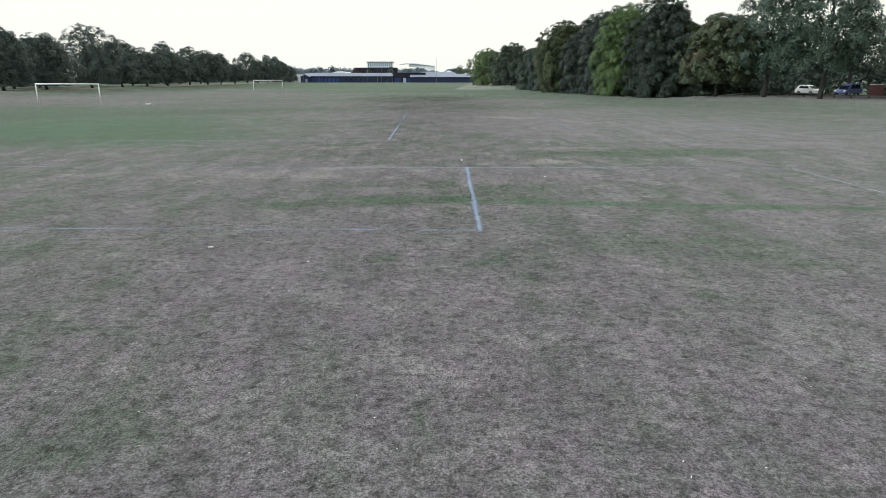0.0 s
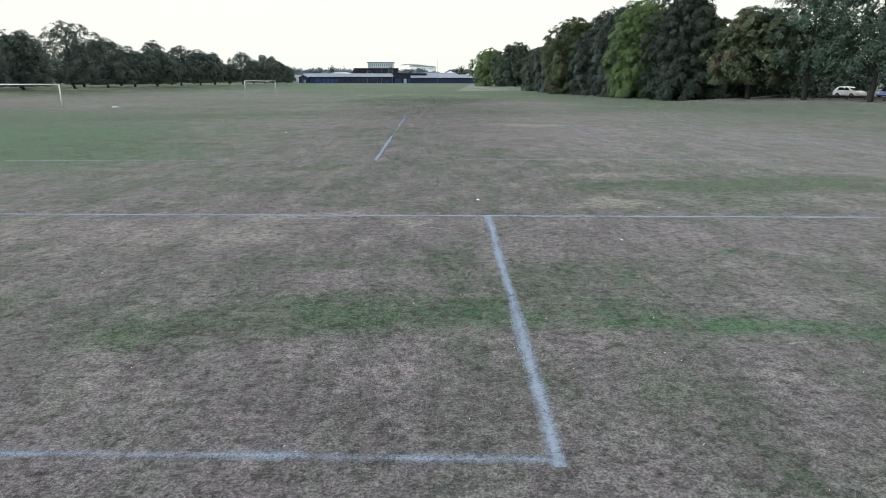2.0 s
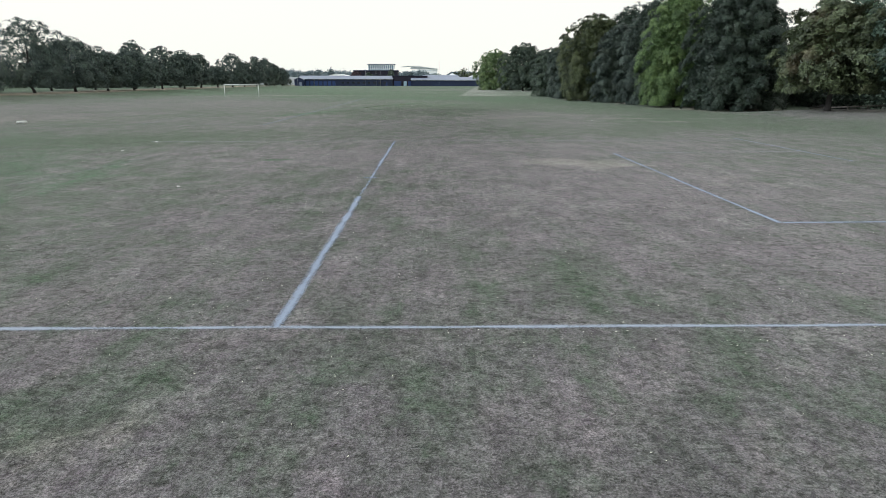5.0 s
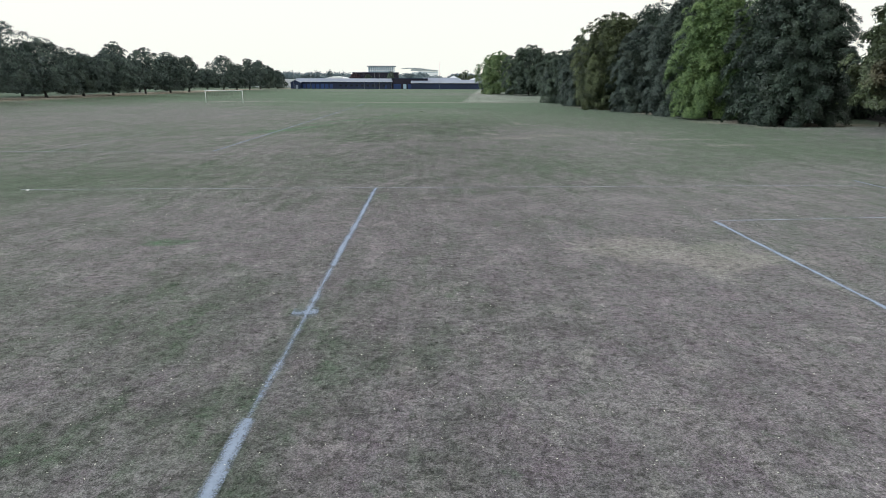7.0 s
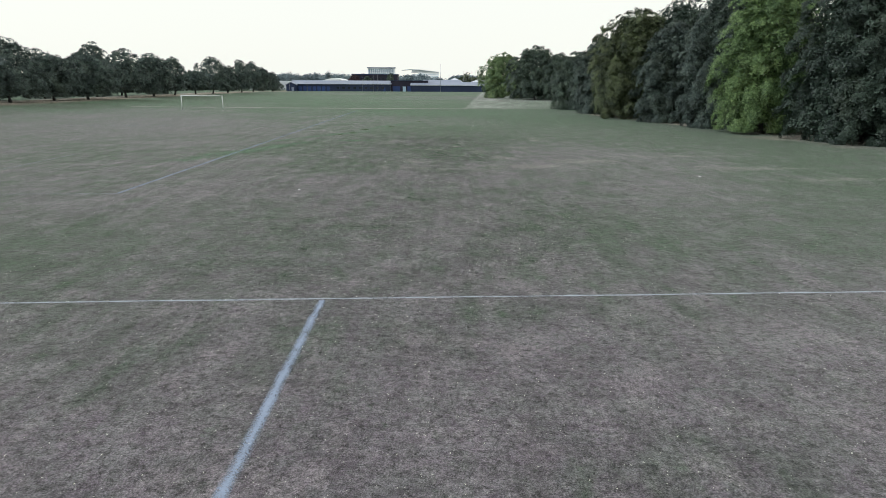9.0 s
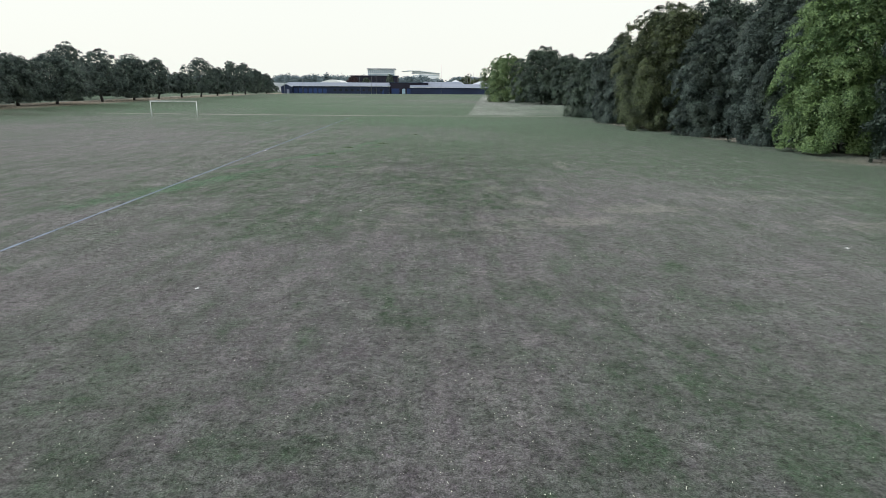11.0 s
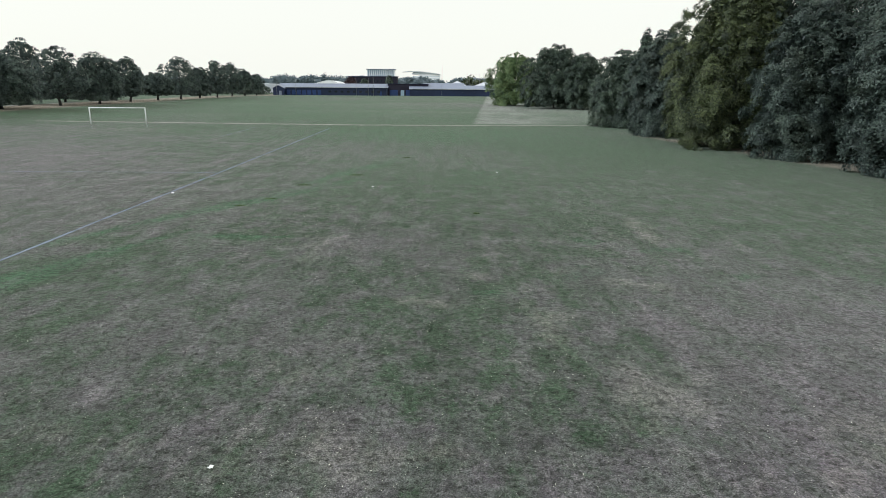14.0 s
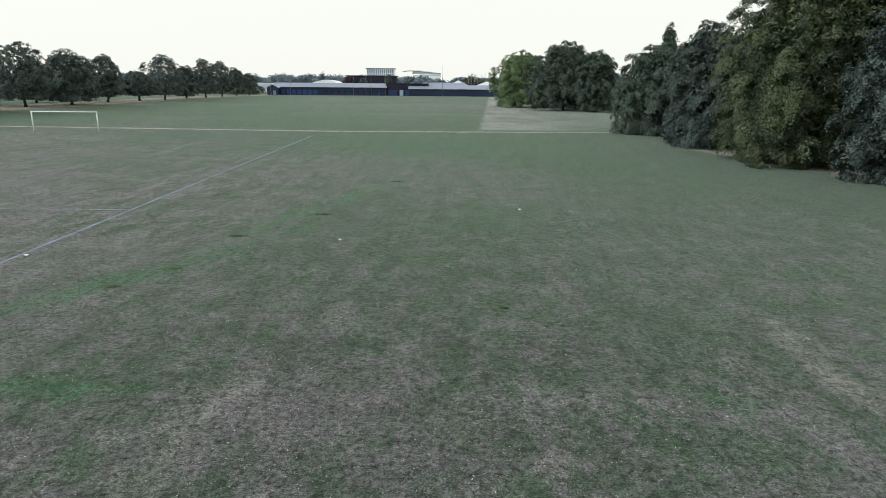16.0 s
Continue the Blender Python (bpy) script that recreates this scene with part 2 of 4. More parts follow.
BARE = [  # worn brown, with little green
    (2.0, 250.0, 24.0, 26.0, 0, 0.8), (-40.0, 320.0, 30.0, 20.0, 0, 0.6),
    (-46.0, 118.0, 30.0, 42.0, 0, 1.0), (-5.5, 88.6, 3.0, 2.6, 0, 0.75), (-1.6, 90.0, 2.2, 1.6, 0, 0.6), (4.6, 92.4, 2.6, 2.0, 0, 0.6), (-2.8, 100.6, 2.6, 1.6, 0, 0.7), (-4.6, 107.0, 2.4, 2.0, 0, 0.6),
    (2.5, 55.8, 4.0, 3.0, 0, 0.7), (-4.0, 53.0, 3.0, 3.0, 0, 0.6), (0.6, 8.0, 3.4, 2.4, 0, 0.6), (-3.0, 20.4, 5.0, 1.2, 0, 0.8), (4.0, 19.6, 4.0, 1.2, 0, 0.7), (3.0, 44.0, 6.0, 6.0, 0, 0.7),
    (-4.0, 79.6, 3.6, 3.0, 0, 0.7), (2.0, 79.6, 3.0, 2.4, 0, 0.6), (0.0, 87.0, 9.0, 3.4, 0, 0.6), (-9.0, 90.0, 5.0, 5.0, 0, 0.6), (11.0, 93.0, 5.0, 7.0, 5, 0.5), (7.0, 85.4, 3.0, 1.2, 0, 0.6),
]
LITTER = [(-85.0, 255.0, 7.0, 190.0, 1.0, 1.0), (29.5, 130.0, 2.6, 22.0, 14, 0.7), (37.5, 104.0, 8.0, 8.0, 0, 0.7), (43.0, 80.0, 8.0, 12.0, 20, 0.35)]
BLEACH = (0.335, 0.315, 0.290)
ASHEN = (0.290, 0.252, 0.280)
DEAD, EARTH, STRAW = (0.174, 0.165, 0.180), (0.172, 0.142, 0.175), (0.290, 0.281, 0.283)
GREEN, GREEN_LIGHT = (0.064, 0.105, 0.062), (0.062, 0.147, 0.073)

k = Nodes("turf", 0.95, spec=0.1)
base, clump, fine = turf_color(k)
# dark specks paint the small shadows between clumps and blades into the colour
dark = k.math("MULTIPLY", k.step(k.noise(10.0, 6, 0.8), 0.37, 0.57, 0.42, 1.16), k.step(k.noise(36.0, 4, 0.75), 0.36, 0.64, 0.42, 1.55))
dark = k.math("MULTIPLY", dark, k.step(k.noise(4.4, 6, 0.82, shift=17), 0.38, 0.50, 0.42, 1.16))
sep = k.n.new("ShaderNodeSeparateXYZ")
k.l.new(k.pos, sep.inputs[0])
dark = k.math("POWER", dark, k.step(sep.outputs["Y"], 72.0, 94.0, 1.0, 1.5))     # stronger painted clump contrast towards the far end
k.bump(k.math("ADD", k.math("MULTIPLY", fine, 0.5), clump), 0.85, 0.085)
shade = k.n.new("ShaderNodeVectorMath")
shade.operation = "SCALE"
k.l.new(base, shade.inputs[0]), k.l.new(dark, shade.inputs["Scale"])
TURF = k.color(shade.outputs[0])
for key, value in (("Sheen Weight", 0.14), ("Sheen Roughness", 0.5), ("Sheen Tint", (0.95, 1.0, 0.85, 1))):
    k.bsdf.inputs[key].default_value = value

k = Nodes("grass_blade", 0.8, spec=0.15)
base, clump, fine = turf_color(k)
geo = k.n.new("ShaderNodeNewGeometry")
vary = k.step(geo.outputs["Random Per Island"], 0.0, 1.0, 0.7, 1.65)
shade = k.n.new("ShaderNodeVectorMath")
shade.operation = "SCALE"
k.l.new(base, shade.inputs[0]), k.l.new(vary, shade.inputs["Scale"])
BLADE = k.color(shade.outputs[0])
tr = k.n.new("ShaderNodeBsdfTranslucent")
k.l.new(shade.outputs[0], tr.inputs["Color"])
m = k.n.new("ShaderNodeMixShader")
m.inputs[0].default_value = 0.35
k.l.new(k.bsdf.outputs[0], m.inputs[1]), k.l.new(tr.outputs[0], m.inputs[2])
k.l.new(m.outputs[0], k.n["Material Output"].inputs["Surface"])

k = Nodes("line_paint", 0.9, spec=0.1)        # worn chalk paint that lets the turf show
chalk = k.math("ADD", k.math("MULTIPLY", k.noise(34.0, 5, 0.8), 0.62), k.math("MULTIPLY", k.noise(1.3, 3, 0.6), 0.38))
uv = k.n.new("ShaderNodeTexCoord").outputs["UV"]
sep = k.n.new("ShaderNodeSeparateXYZ")
k.l.new(uv, sep.inputs[0])
edge = k.math("MULTIPLY", k.math("ABSOLUTE", k.math("SUBTRACT", sep.outputs["X"], 0.5)), 0.5)
old = k.step(sep.outputs["Y"], 0.55, 1.0)
tone = k.mix(k.noise(18.0, 3), k.mix(old, (0.315, 0.335, 0.370), (0.235, 0.275, 0.36)), k.mix(old, (0.47, 0.505, 0.575), (0.35, 0.41, 0.54)))
k.color(tone)
cover = k.math("MULTIPLY", k.step(k.math("ADD", k.math("SUBTRACT", chalk, edge), k.math("MULTIPLY", k.math("MINIMUM", sep.outputs["Y"], k.math("SUBTRACT", 2.0, sep.outputs["Y"])), 0.12)), 0.30, 0.60), 0.80)
hole = k.n.new("ShaderNodeBsdfTransparent")
blend = k.n.new("ShaderNodeMixShader")
k.l.new(cover, blend.inputs[0]), k.l.new(hole.outputs[0], blend.inputs[1]), k.l.new(k.bsdf.outputs[0], blend.inputs[2])
k.l.new(blend.outputs[0], k.n["Material Output"].inputs["Surface"])
PAINT = k.mat

k = Nodes("trodden_earth", 0.95, spec=0.1)
PATH_MAT = k.color(k.mix(k.step(k.noise(0.8, 5, 0.65), 0.35, 0.65), (0.32, 0.305, 0.29), (0.19, 0.195, 0.165)))


def leaf_material(name, dark, light, tint=None):
    k = Nodes(name, 0.55, spec=0.35)
    rnd = k.n.new("ShaderNodeNewGeometry").outputs["Random Per Island"]
    f = k.math("ADD", k.math("MULTIPLY", k.noise(0.42, 4, 0.6), 0.65), k.math("MULTIPLY", rnd, 0.35))
    # random leaf tone, its range widened to stand in for lit tips and dark gaps
    c = k.mix(k.step(f, 0.34, 0.74), dark, light)
    warm = (light[0] * 0.95, light[1] * 0.85, light[2] * 0.55)
    c = k.mix(k.step(k.noise(0.3, 4, 0.65, shift=40), 0.48, 0.68, 0.0, 0.22), c, warm)
    if tint:
        c = k.mix(k.step(k.noise(0.28, 3, 0.6), 0.54, 0.72, 0.0, 0.5), c, tint)
    k.color(c)
    k.bsdf.inputs["Roughness"].default_value = 0.5
    tr = k.n.new("ShaderNodeBsdfTranslucent")
    k.l.new(c, tr.inputs["Color"])
    m = k.n.new("ShaderNodeMixShader")
    m.inputs[0].default_value = 0.2
    k.l.new(k.bsdf.outputs[0], m.inputs[1]), k.l.new(tr.outputs[0], m.inputs[2])
    k.l.new(m.outputs[0], k.n["Material Output"].inputs["Surface"])
    return k.mat


LEAF_DARK = leaf_material("leaf_dark", (0.018, 0.030, 0.025), (0.110, 0.152, 0.108))
LEAF_GREY = leaf_material("leaf_grey", (0.016, 0.027, 0.025), (0.106, 0.141, 0.117))
LEAF_OLIVE = leaf_material("leaf_olive", (0.017, 0.027, 0.015), (0.128, 0.157, 0.066))
LEAF_BRIGHT = leaf_material("leaf_bright", (0.045, 0.085, 0.028), (0.19, 0.275, 0.10))
LEAF_TURN = leaf_material("leaf_turning", (0.036, 0.048, 0.026), (0.118, 0.150, 0.074), (0.165, 0.120, 0.078))
LEAF_MID = leaf_material("leaf_mid", (0.023, 0.043, 0.032), (0.100, 0.152, 0.106))
LEAF_FRESH = leaf_material("leaf_fresh", (0.065, 0.11, 0.045), (0.20, 0.27, 0.11))
LEAF_DEEP = leaf_material("leaf_deep", (0.014, 0.024, 0.019), (0.062, 0.091, 0.065))
# pale bluish tones put the distance haze into the leaf colour
LEAF_HAZED = leaf_material("leaf_hazed", (0.150, 0.196, 0.226), (0.192, 0.243, 0.270))
LEAF_ROW = leaf_material("leaf_row", (0.028, 0.044, 0.044), (0.142, 0.190, 0.163))
LEAF_RED = leaf_material("leaf_red", (0.030, 0.017, 0.024), (0.062, 0.034, 0.04))
k = Nodes("bark", 0.9, spec=0.15)
ring = k.noise(3.0, 5, 0.7, (4, 4, 0.5))
k.bump(ring, 0.7, 0.04)
BARK = k.color(k.mix(ring, (0.030, 0.029, 0.029), (0.082, 0.079, 0.078)))
WHITE = plain("white_paint", (0.72, 0.74, 0.74), 0.45, vary=0.12, scale=9)
SCRAP = plain("white_scrap", (0.75, 0.76, 0.76), 0.5, vary=0.1, scale=30)
FLOWER = plain("pale_petal", (0.78, 0.79, 0.68), 0.8, vary=0.3, scale=3)
# NAVY and ROOF keep their own hue, tinted bluer for distance haze
NAVY = plain("navy_cladding", (0.022, 0.036, 0.092), 0.5, vary=0.3, scale=0.8)
BLUE = plain("blue_cladding", (0.035, 0.068, 0.21), 0.5, vary=0.25, scale=0.8)
MAROON = plain("dark_brick", (0.027, 0.025, 0.044), 0.8, vary=0.3, scale=1.2)
ROOF = plain("grey_sheet_roof", (0.225, 0.255, 0.34), 0.5, vary=0.15, scale=0.5)
PALE_ROOF = plain("pale_roof", (0.58, 0.61, 0.67), 0.5, vary=0.12, scale=0.5)
PALE_BLUE = plain("pale_blue_paint", (0.40, 0.54, 0.68), 0.5, vary=0.12, scale=0.8)
CONCRETE = plain("pale_concrete", (0.5, 0.51, 0.52), 0.7, vary=0.12, scale=0.4)
TIMBER = plain("weathered_timber", (0.11, 0.10, 0.09), 0.85, vary=0.3, scale=8)
ASPHALT = plain("asphalt", (0.055, 0.055, 0.057), 0.9, vary=0.25, scale=3)
BRICK = plain("red_brick", (0.11, 0.05, 0.045), 0.85, vary=0.25, scale=5)
STEEL = plain("grey_steel", (0.3, 0.31, 0.32), 0.45, 0.6, vary=0.15, scale=4)
TYRE = plain("tyre_rubber", (0.02, 0.02, 0.02), 0.9, vary=0.2, scale=20)
CAR_WHITE = plain("white_car_paint", (0.85, 0.86, 0.86), 0.25, vary=0.03, scale=4, spec=0.5)
CAR_BLUE = plain("blue_car_paint", (0.09, 0.11, 0.24), 0.25, 0.2, vary=0.06, scale=4, spec=0.5)
# far white, glass and stand colours are lightened to carry distance haze
HAZED_WHITE = plain("hazed_white_cladding", (0.90, 0.92, 0.95), 0.5, vary=0.06, scale=0.3)
HAZED_GLASS = plain("hazed_glass", (0.42, 0.52, 0.62), 0.3, vary=0.2, scale=0.3)
STAND = plain("far_stand", (0.62, 0.66, 0.72), 0.5, vary=0.1, scale=0.3)
OFFICE_GLASS = plain("office_glass", (0.17, 0.29, 0.43), 0.3, vary=0.2, scale=0.3)
LAMP_RED = plain("red_lens", (0.35, 0.02, 0.02), 0.2, vary=0.05)
LAMP_CLEAR = plain("clear_lens", (0.7, 0.72, 0.75), 0.15, vary=0.05)
k = Nodes("dark_glass", 0.08, spec=0.6)
GLASS = k.color((0.025, 0.03, 0.038))


# ---------------------------------------------------------------- helpers for things
def thing(name, place, label, category, group="", kind="", turn=0.0):
    ob = new(name)
    ob.matrix_basis = pose(*place, 0, 0, turn)
    ob.empty_display_size = 0.3
    return tagged(ob, label, category, group, kind)


def part(name, bm, material, parent, label=""):
    me = bpy.data.meshes.new(name)
    bm.to_mesh(me)
    bm.free()
    me.materials.append(material)
    ob = new(name, me)
    ob.parent = parent
    return tagged(ob, label)


def box(x0, y0, z0, x1, y1, z1, bevel=0.0, bm=None):
    bm = bm or bmesh.new()
    made = bmesh.ops.create_cube(bm, size=1, matrix=Matrix.Translation(((x0 + x1) / 2, (y0 + y1) / 2, (z0 + z1) / 2)) @ Matrix.Diagonal((x1 - x0, y1 - y0, z1 - z0, 1)))
    if bevel:
        edges = list({e for v in made["verts"] for e in v.link_edges})
        bmesh.ops.bevel(bm, geom=edges, offset=bevel, segments=2, affect="EDGES")
    return bm


def tube(points, radii, seg=8, bm=None):
    """A tapered, bent tube along the points."""
    bm = bm or bmesh.new()
    points = [Vector(p) for p in points]
    rings = []
    for i, (p, r) in enumerate(zip(points, radii)):
        way = (points[min(i + 1, len(points) - 1)] - points[max(i - 1, 0)]).normalized()
        side = way.orthogonal().normalized() if abs(way.z) < 0.9 else (Vector((1, 0, 0)) - way * way.x).normalized()
        up = way.cross(side)
        rings.append([bm.verts.new(p + (side * math.cos(a) + up * math.sin(a)) * r) for a in (2 * math.pi * j / seg for j in range(seg))])
    for a, b in zip(rings, rings[1:]):
        for j in range(seg):
            f = bm.faces.new((a[j], a[(j + 1) % seg], b[(j + 1) % seg], b[j]))
            f.smooth = True
    bm.faces.new(rings[0][::-1]), bm.faces.new(rings[-1])
    return bm


def prism(outline, axis, lo, hi, bm=None):
    """An outline of (a, b) pulled along an axis: 'x' takes (y, z), 'y' takes (x, z)."""
    bm = bm or bmesh.new()
    make = (lambda c, a, b: (c, a, b)) if axis == "x" else (lambda c, a, b: (a, c, b))
    ends = [[bm.verts.new(make(c, a, b)) for a, b in outline] for c in (lo, hi)]
    n = len(outline)
    for j in range(n):
        bm.faces.new((ends[0][j], ends[0][(j + 1) % n], ends[1][(j + 1) % n], ends[1][j]))
    bm.faces.new(ends[0]), bm.faces.new(ends[1])
    bmesh.ops.recalc_face_normals(bm, faces=bm.faces[:])
    return bm


def mesh_from(name, verts, faces, material):
    """A mesh from arrays of corners and of equal-sided faces."""
    me = bpy.data.meshes.new(name)
    n = faces.shape[1]
    me.vertices.add(len(verts)), me.loops.add(faces.size), me.polygons.add(len(faces))
    me.vertices.foreach_set("co", verts.astype(np.float32).ravel())
    me.loops.foreach_set("vertex_index", faces.astype(np.int32).ravel())
    me.polygons.foreach_set("loop_start", np.arange(0, faces.size, n, dtype=np.int32))
    me.update(calc_edges=True)
    me.materials.append(material)
    return me


def leaf_cards(rng, centre, out, size, stiff=0.7):
    """Pointed leaf sprays at the centres, facing roughly outwards."""
    n = len(centre)
    nor = out * stiff + rng.normal(size=(n, 3)) * 0.55
    nor /= np.linalg.norm(nor, axis=1)[:, None]
    a = np.cross(nor, rng.normal(size=(n, 3)))
    a /= np.linalg.norm(a, axis=1)[:, None]
    b = np.cross(nor, a)
    s = size * rng.uniform(0.55, 1.45, n)[:, None]
    verts = np.stack([centre - a * s * 0.8 + b * s * 0.45, centre - a * s * 0.8 - b * s * 0.45, centre + a * s * 1.1], 1).reshape(-1, 3)
    return verts, np.arange(3 * n).reshape(n, 3)


def crown_cards(rng, lobes, leaf, count, lean=0.0):
    """Leaf sprays over the outer shell of many overlapping boughs."""
    lobes = np.array(lobes)
    area = (lobes[:, 3] * (lobes[:, 3] + lobes[:, 5])) ** 0.85
    pick = rng.choice(len(lobes), int(count * 2.0), p=area / area.sum())
    out = lobes[:, :2] / (np.linalg.norm(lobes[:, :2], axis=1)[:, None] + 0.3)
    way = rng.normal(size=(len(pick), 3))
    way[:, :2] += out[pick] * lean
    way[:, 2] += 0.35
    way /= np.linalg.norm(way, axis=1)[:, None]
    depth = 1.16 - np.abs(rng.normal(size=len(pick))) * 0.26
    p = lobes[pick, :3] + way * lobes[pick, 3:] * depth[:, None]
    p += rng.normal(size=p.shape) * leaf * 0.8
    inside = np.zeros(len(p), bool)
    px, py, pz = (np.ascontiguousarray(p[:, i], dtype=np.float32) for i in range(3))
    for x, y, z, rx, ry, rz in lobes.astype(np.float32):
        near = np.flatnonzero(np.abs(px - x) < rx)
        d = ((px[near] - x) / rx) ** 2 + ((py[near] - y) / ry) ** 2 + ((pz[near] - z) / rz) ** 2
        inside[near[d < 0.42]] = True
    keep = ~inside | (rng.random(len(p)) < 0.08)
    keep &= p[:, 2] > 0.04
    p, way = p[keep][:count], way[keep][:count]
    return leaf_cards(rng, p, way * 0.45 + np.array([0, 0, 0.5]), leaf)


def crown(rng, height, radius, low, count, leaf, boughs, shape, open_crown=False):
    """Leaves in layered, slightly drooping boughs over an uneven crown. shape: the height, as a share, where it is widest."""
    tall = height - low
    under = 0.26 if low < 1.0 else 0.14

    def profile(h):
        up = np.clip(1 - np.clip((h - shape) / (1 - shape), 0, 1) ** 2.2, 0, 1) ** 0.6
        down = np.clip(1 - np.clip((shape - h) / (shape + under), 0, 1) ** 2.0, 0, 1) ** 0.5
        return np.where(h > shape, up, down)

    hs = np.linspace(0.0, 0.985, 300)
    weight = np.cumsum(profile(hs) + np.where(hs > 0.6, 0.42, 0.14))
    i = np.arange(boughs)
    h = np.interp((i + rng.uniform(0.1, 0.9, boughs)) / boughs, weight / weight[-1], hs)
    az = i * 2.399963 + rng.normal(size=boughs) * 0.3
    uneven = np.ones(boughs)
    for m, amp in ((1, 0.07), (2, 0.09), (3, 0.09), (5, 0.07)):
        uneven += amp * np.cos(m * az + rng.uniform(-5, 5) * h + rng.uniform(0, 6.28))
    size = math.sqrt((1.5 if open_crown else 1.8) * 5 * radius * tall / (3.4 * boughs)) * rng.uniform(0.55, 1.35, boughs) * (1.15 - 0.45 * h)
    wide = radius * profile(h) * uneven * (1 - np.abs(rng.normal(size=boughs)) * (0.26 if open_crown else 0.17))
    reach = np.maximum(0, wide - size * 0.75)
    z = low + np.clip(tall * h + rng.normal(size=boughs) * 0.25, size * 0.1, tall - size * 0.15)
    centre = np.stack([np.cos(az) * reach, np.sin(az) * reach, z], 1)
    slope = (profile(h - 0.03) - profile(h + 0.03)) / 0.06 * radius / tall
    face = np.stack([np.cos(az), np.sin(az), slope], 1)
    face /= np.linalg.norm(face, axis=1)[:, None]
    nor = face * 0.6 + np.array([0, 0, 0.62]) + rng.normal(size=(boughs, 3)) * (0.15 + 0.2 * h)[:, None]
    nor /= np.linalg.norm(nor, axis=1)[:, None]
    out = np.stack([np.cos(az), np.sin(az), np.zeros(boughs)], 1)
    out -= nor * (out * nor).sum(1)[:, None]
    out /= np.linalg.norm(out, axis=1)[:, None]
    side = np.cross(nor, out)
    # leaves gather on a few twigs of each bough
    pick = rng.choice(boughs, count, p=size ** 2 / (size ** 2).sum())
    twigs = 8
    ta, tr = rng.uniform(0, 6.283, (boughs, twigs)), np.sqrt(rng.uniform(0, 1, (boughs, twigs))) * 0.85
    k = rng.integers(0, twigs, count)
    x = tr[pick, k] * np.cos(ta[pick, k]) + rng.normal(size=count) * 0.21
    y = tr[pick, k] * np.sin(ta[pick, k]) + rng.normal(size=count) * 0.21
    s = size[pick]
    lift = 0.42 * (1 - x ** 2 - y ** 2) + rng.normal(size=count) * 0.14
    p = centre[pick] + out[pick] * (s * 1.15 * x)[:, None] + side[pick] * (s * y)[:, None] + nor[pick] * (s * lift)[:, None]
    p[:, 2] -= 0.32 * s * np.maximum(x, 0) ** 2 * (1 - h[pick])
    way = nor[pick] * 0.85 + out[pick] * x[:, None] * 0.8 + side[pick] * y[:, None] * 0.8
    inner = int(count * (0.07 if open_crown else 0.24))
    h = rng.uniform(0.06, 0.92, inner)
    a, d = rng.uniform(0, 6.283, inner), radius * profile(h) * np.sqrt(rng.uniform(0.02, 0.5, inner))
    q = np.stack([np.cos(a) * d, np.sin(a) * d, low + tall * h], 1)
    low_p = p[:, 2] < low + 0.04
    p[low_p, 2] = low + rng.uniform(0.04, 0.5, low_p.sum())
    v, f = leaf_cards(rng, p, way, leaf, 1.7)
    w, g = leaf_cards(rng, q, rng.normal(size=(inner, 3)), leaf * 1.9)
    return np.concatenate([v, w]), np.concatenate([f, g + len(v)])


def tree(name, place, height, radius, low, leaf_mat, label, group, seed, count=16000, leaf=0.26, boughs=160, shape=0.45, trunk=0.24, open_crown=False, category="tree"):
    rng = np.random.default_rng(seed)
    ob = thing(name, place, label, category, group, turn=rng.uniform(0, 360))
    top = low + (height - low) * 0.78
    bend = rng.normal(size=2) * 0.25
    line = [(0, 0, -0.05), (bend[0] * 0.3, bend[1] * 0.3, max(0.6, low * 0.5)), (bend[0], bend[1], max(1.2, low * 1.1)), (bend[0] * 0.4, bend[1] * 0.4, top * 0.75), (bend[0], -bend[1], top)]
    bm = tube(line, [trunk * 1.35, trunk * 1.05, trunk * 0.9, trunk * 0.5, 0.05], 9)
    for i in range(10):
        az, z0 = i * 2.4 + rng.uniform(-0.4, 0.4), max(1.0, low * 0.9) + (top - low) * 0.6 * i / 10
        reach = radius * rng.uniform(0.55, 0.85) * (1 - 0.04 * i)
        up = (height - low) * rng.uniform(0.12, 0.3)
        bm = tube([(bend[0], bend[1], z0), (math.cos(az) * reach * 0.45, math.sin(az) * reach * 0.45, z0 + up * 0.6), (math.cos(az) * reach, math.sin(az) * reach, z0 + up)], [trunk * 0.45, trunk * 0.28, 0.03], 6, bm)
    part("trunk", bm, BARK, ob, "dark rough bark")
    v, f = crown(rng, height, radius, low, count, leaf, boughs, shape, open_crown)
    leaves = new("crown", mesh_from("crown", v, f, leaf_mat))
    leaves.parent = ob
    return ob


# ---------------------------------------------------------------- the field
def smooth(v):
    v = min(1.0, max(0.0, v))
    return v * v * (3 - 2 * v)


def rise(x, y):
    """The low banks on which the road and the rows of trees stand."""
    return 0.75 * smooth((x - 26) / 15) * smooth((99 - y) / 12) + 0.6 * smooth((-62 - x) / 18) * smooth((390 - y) / 60)


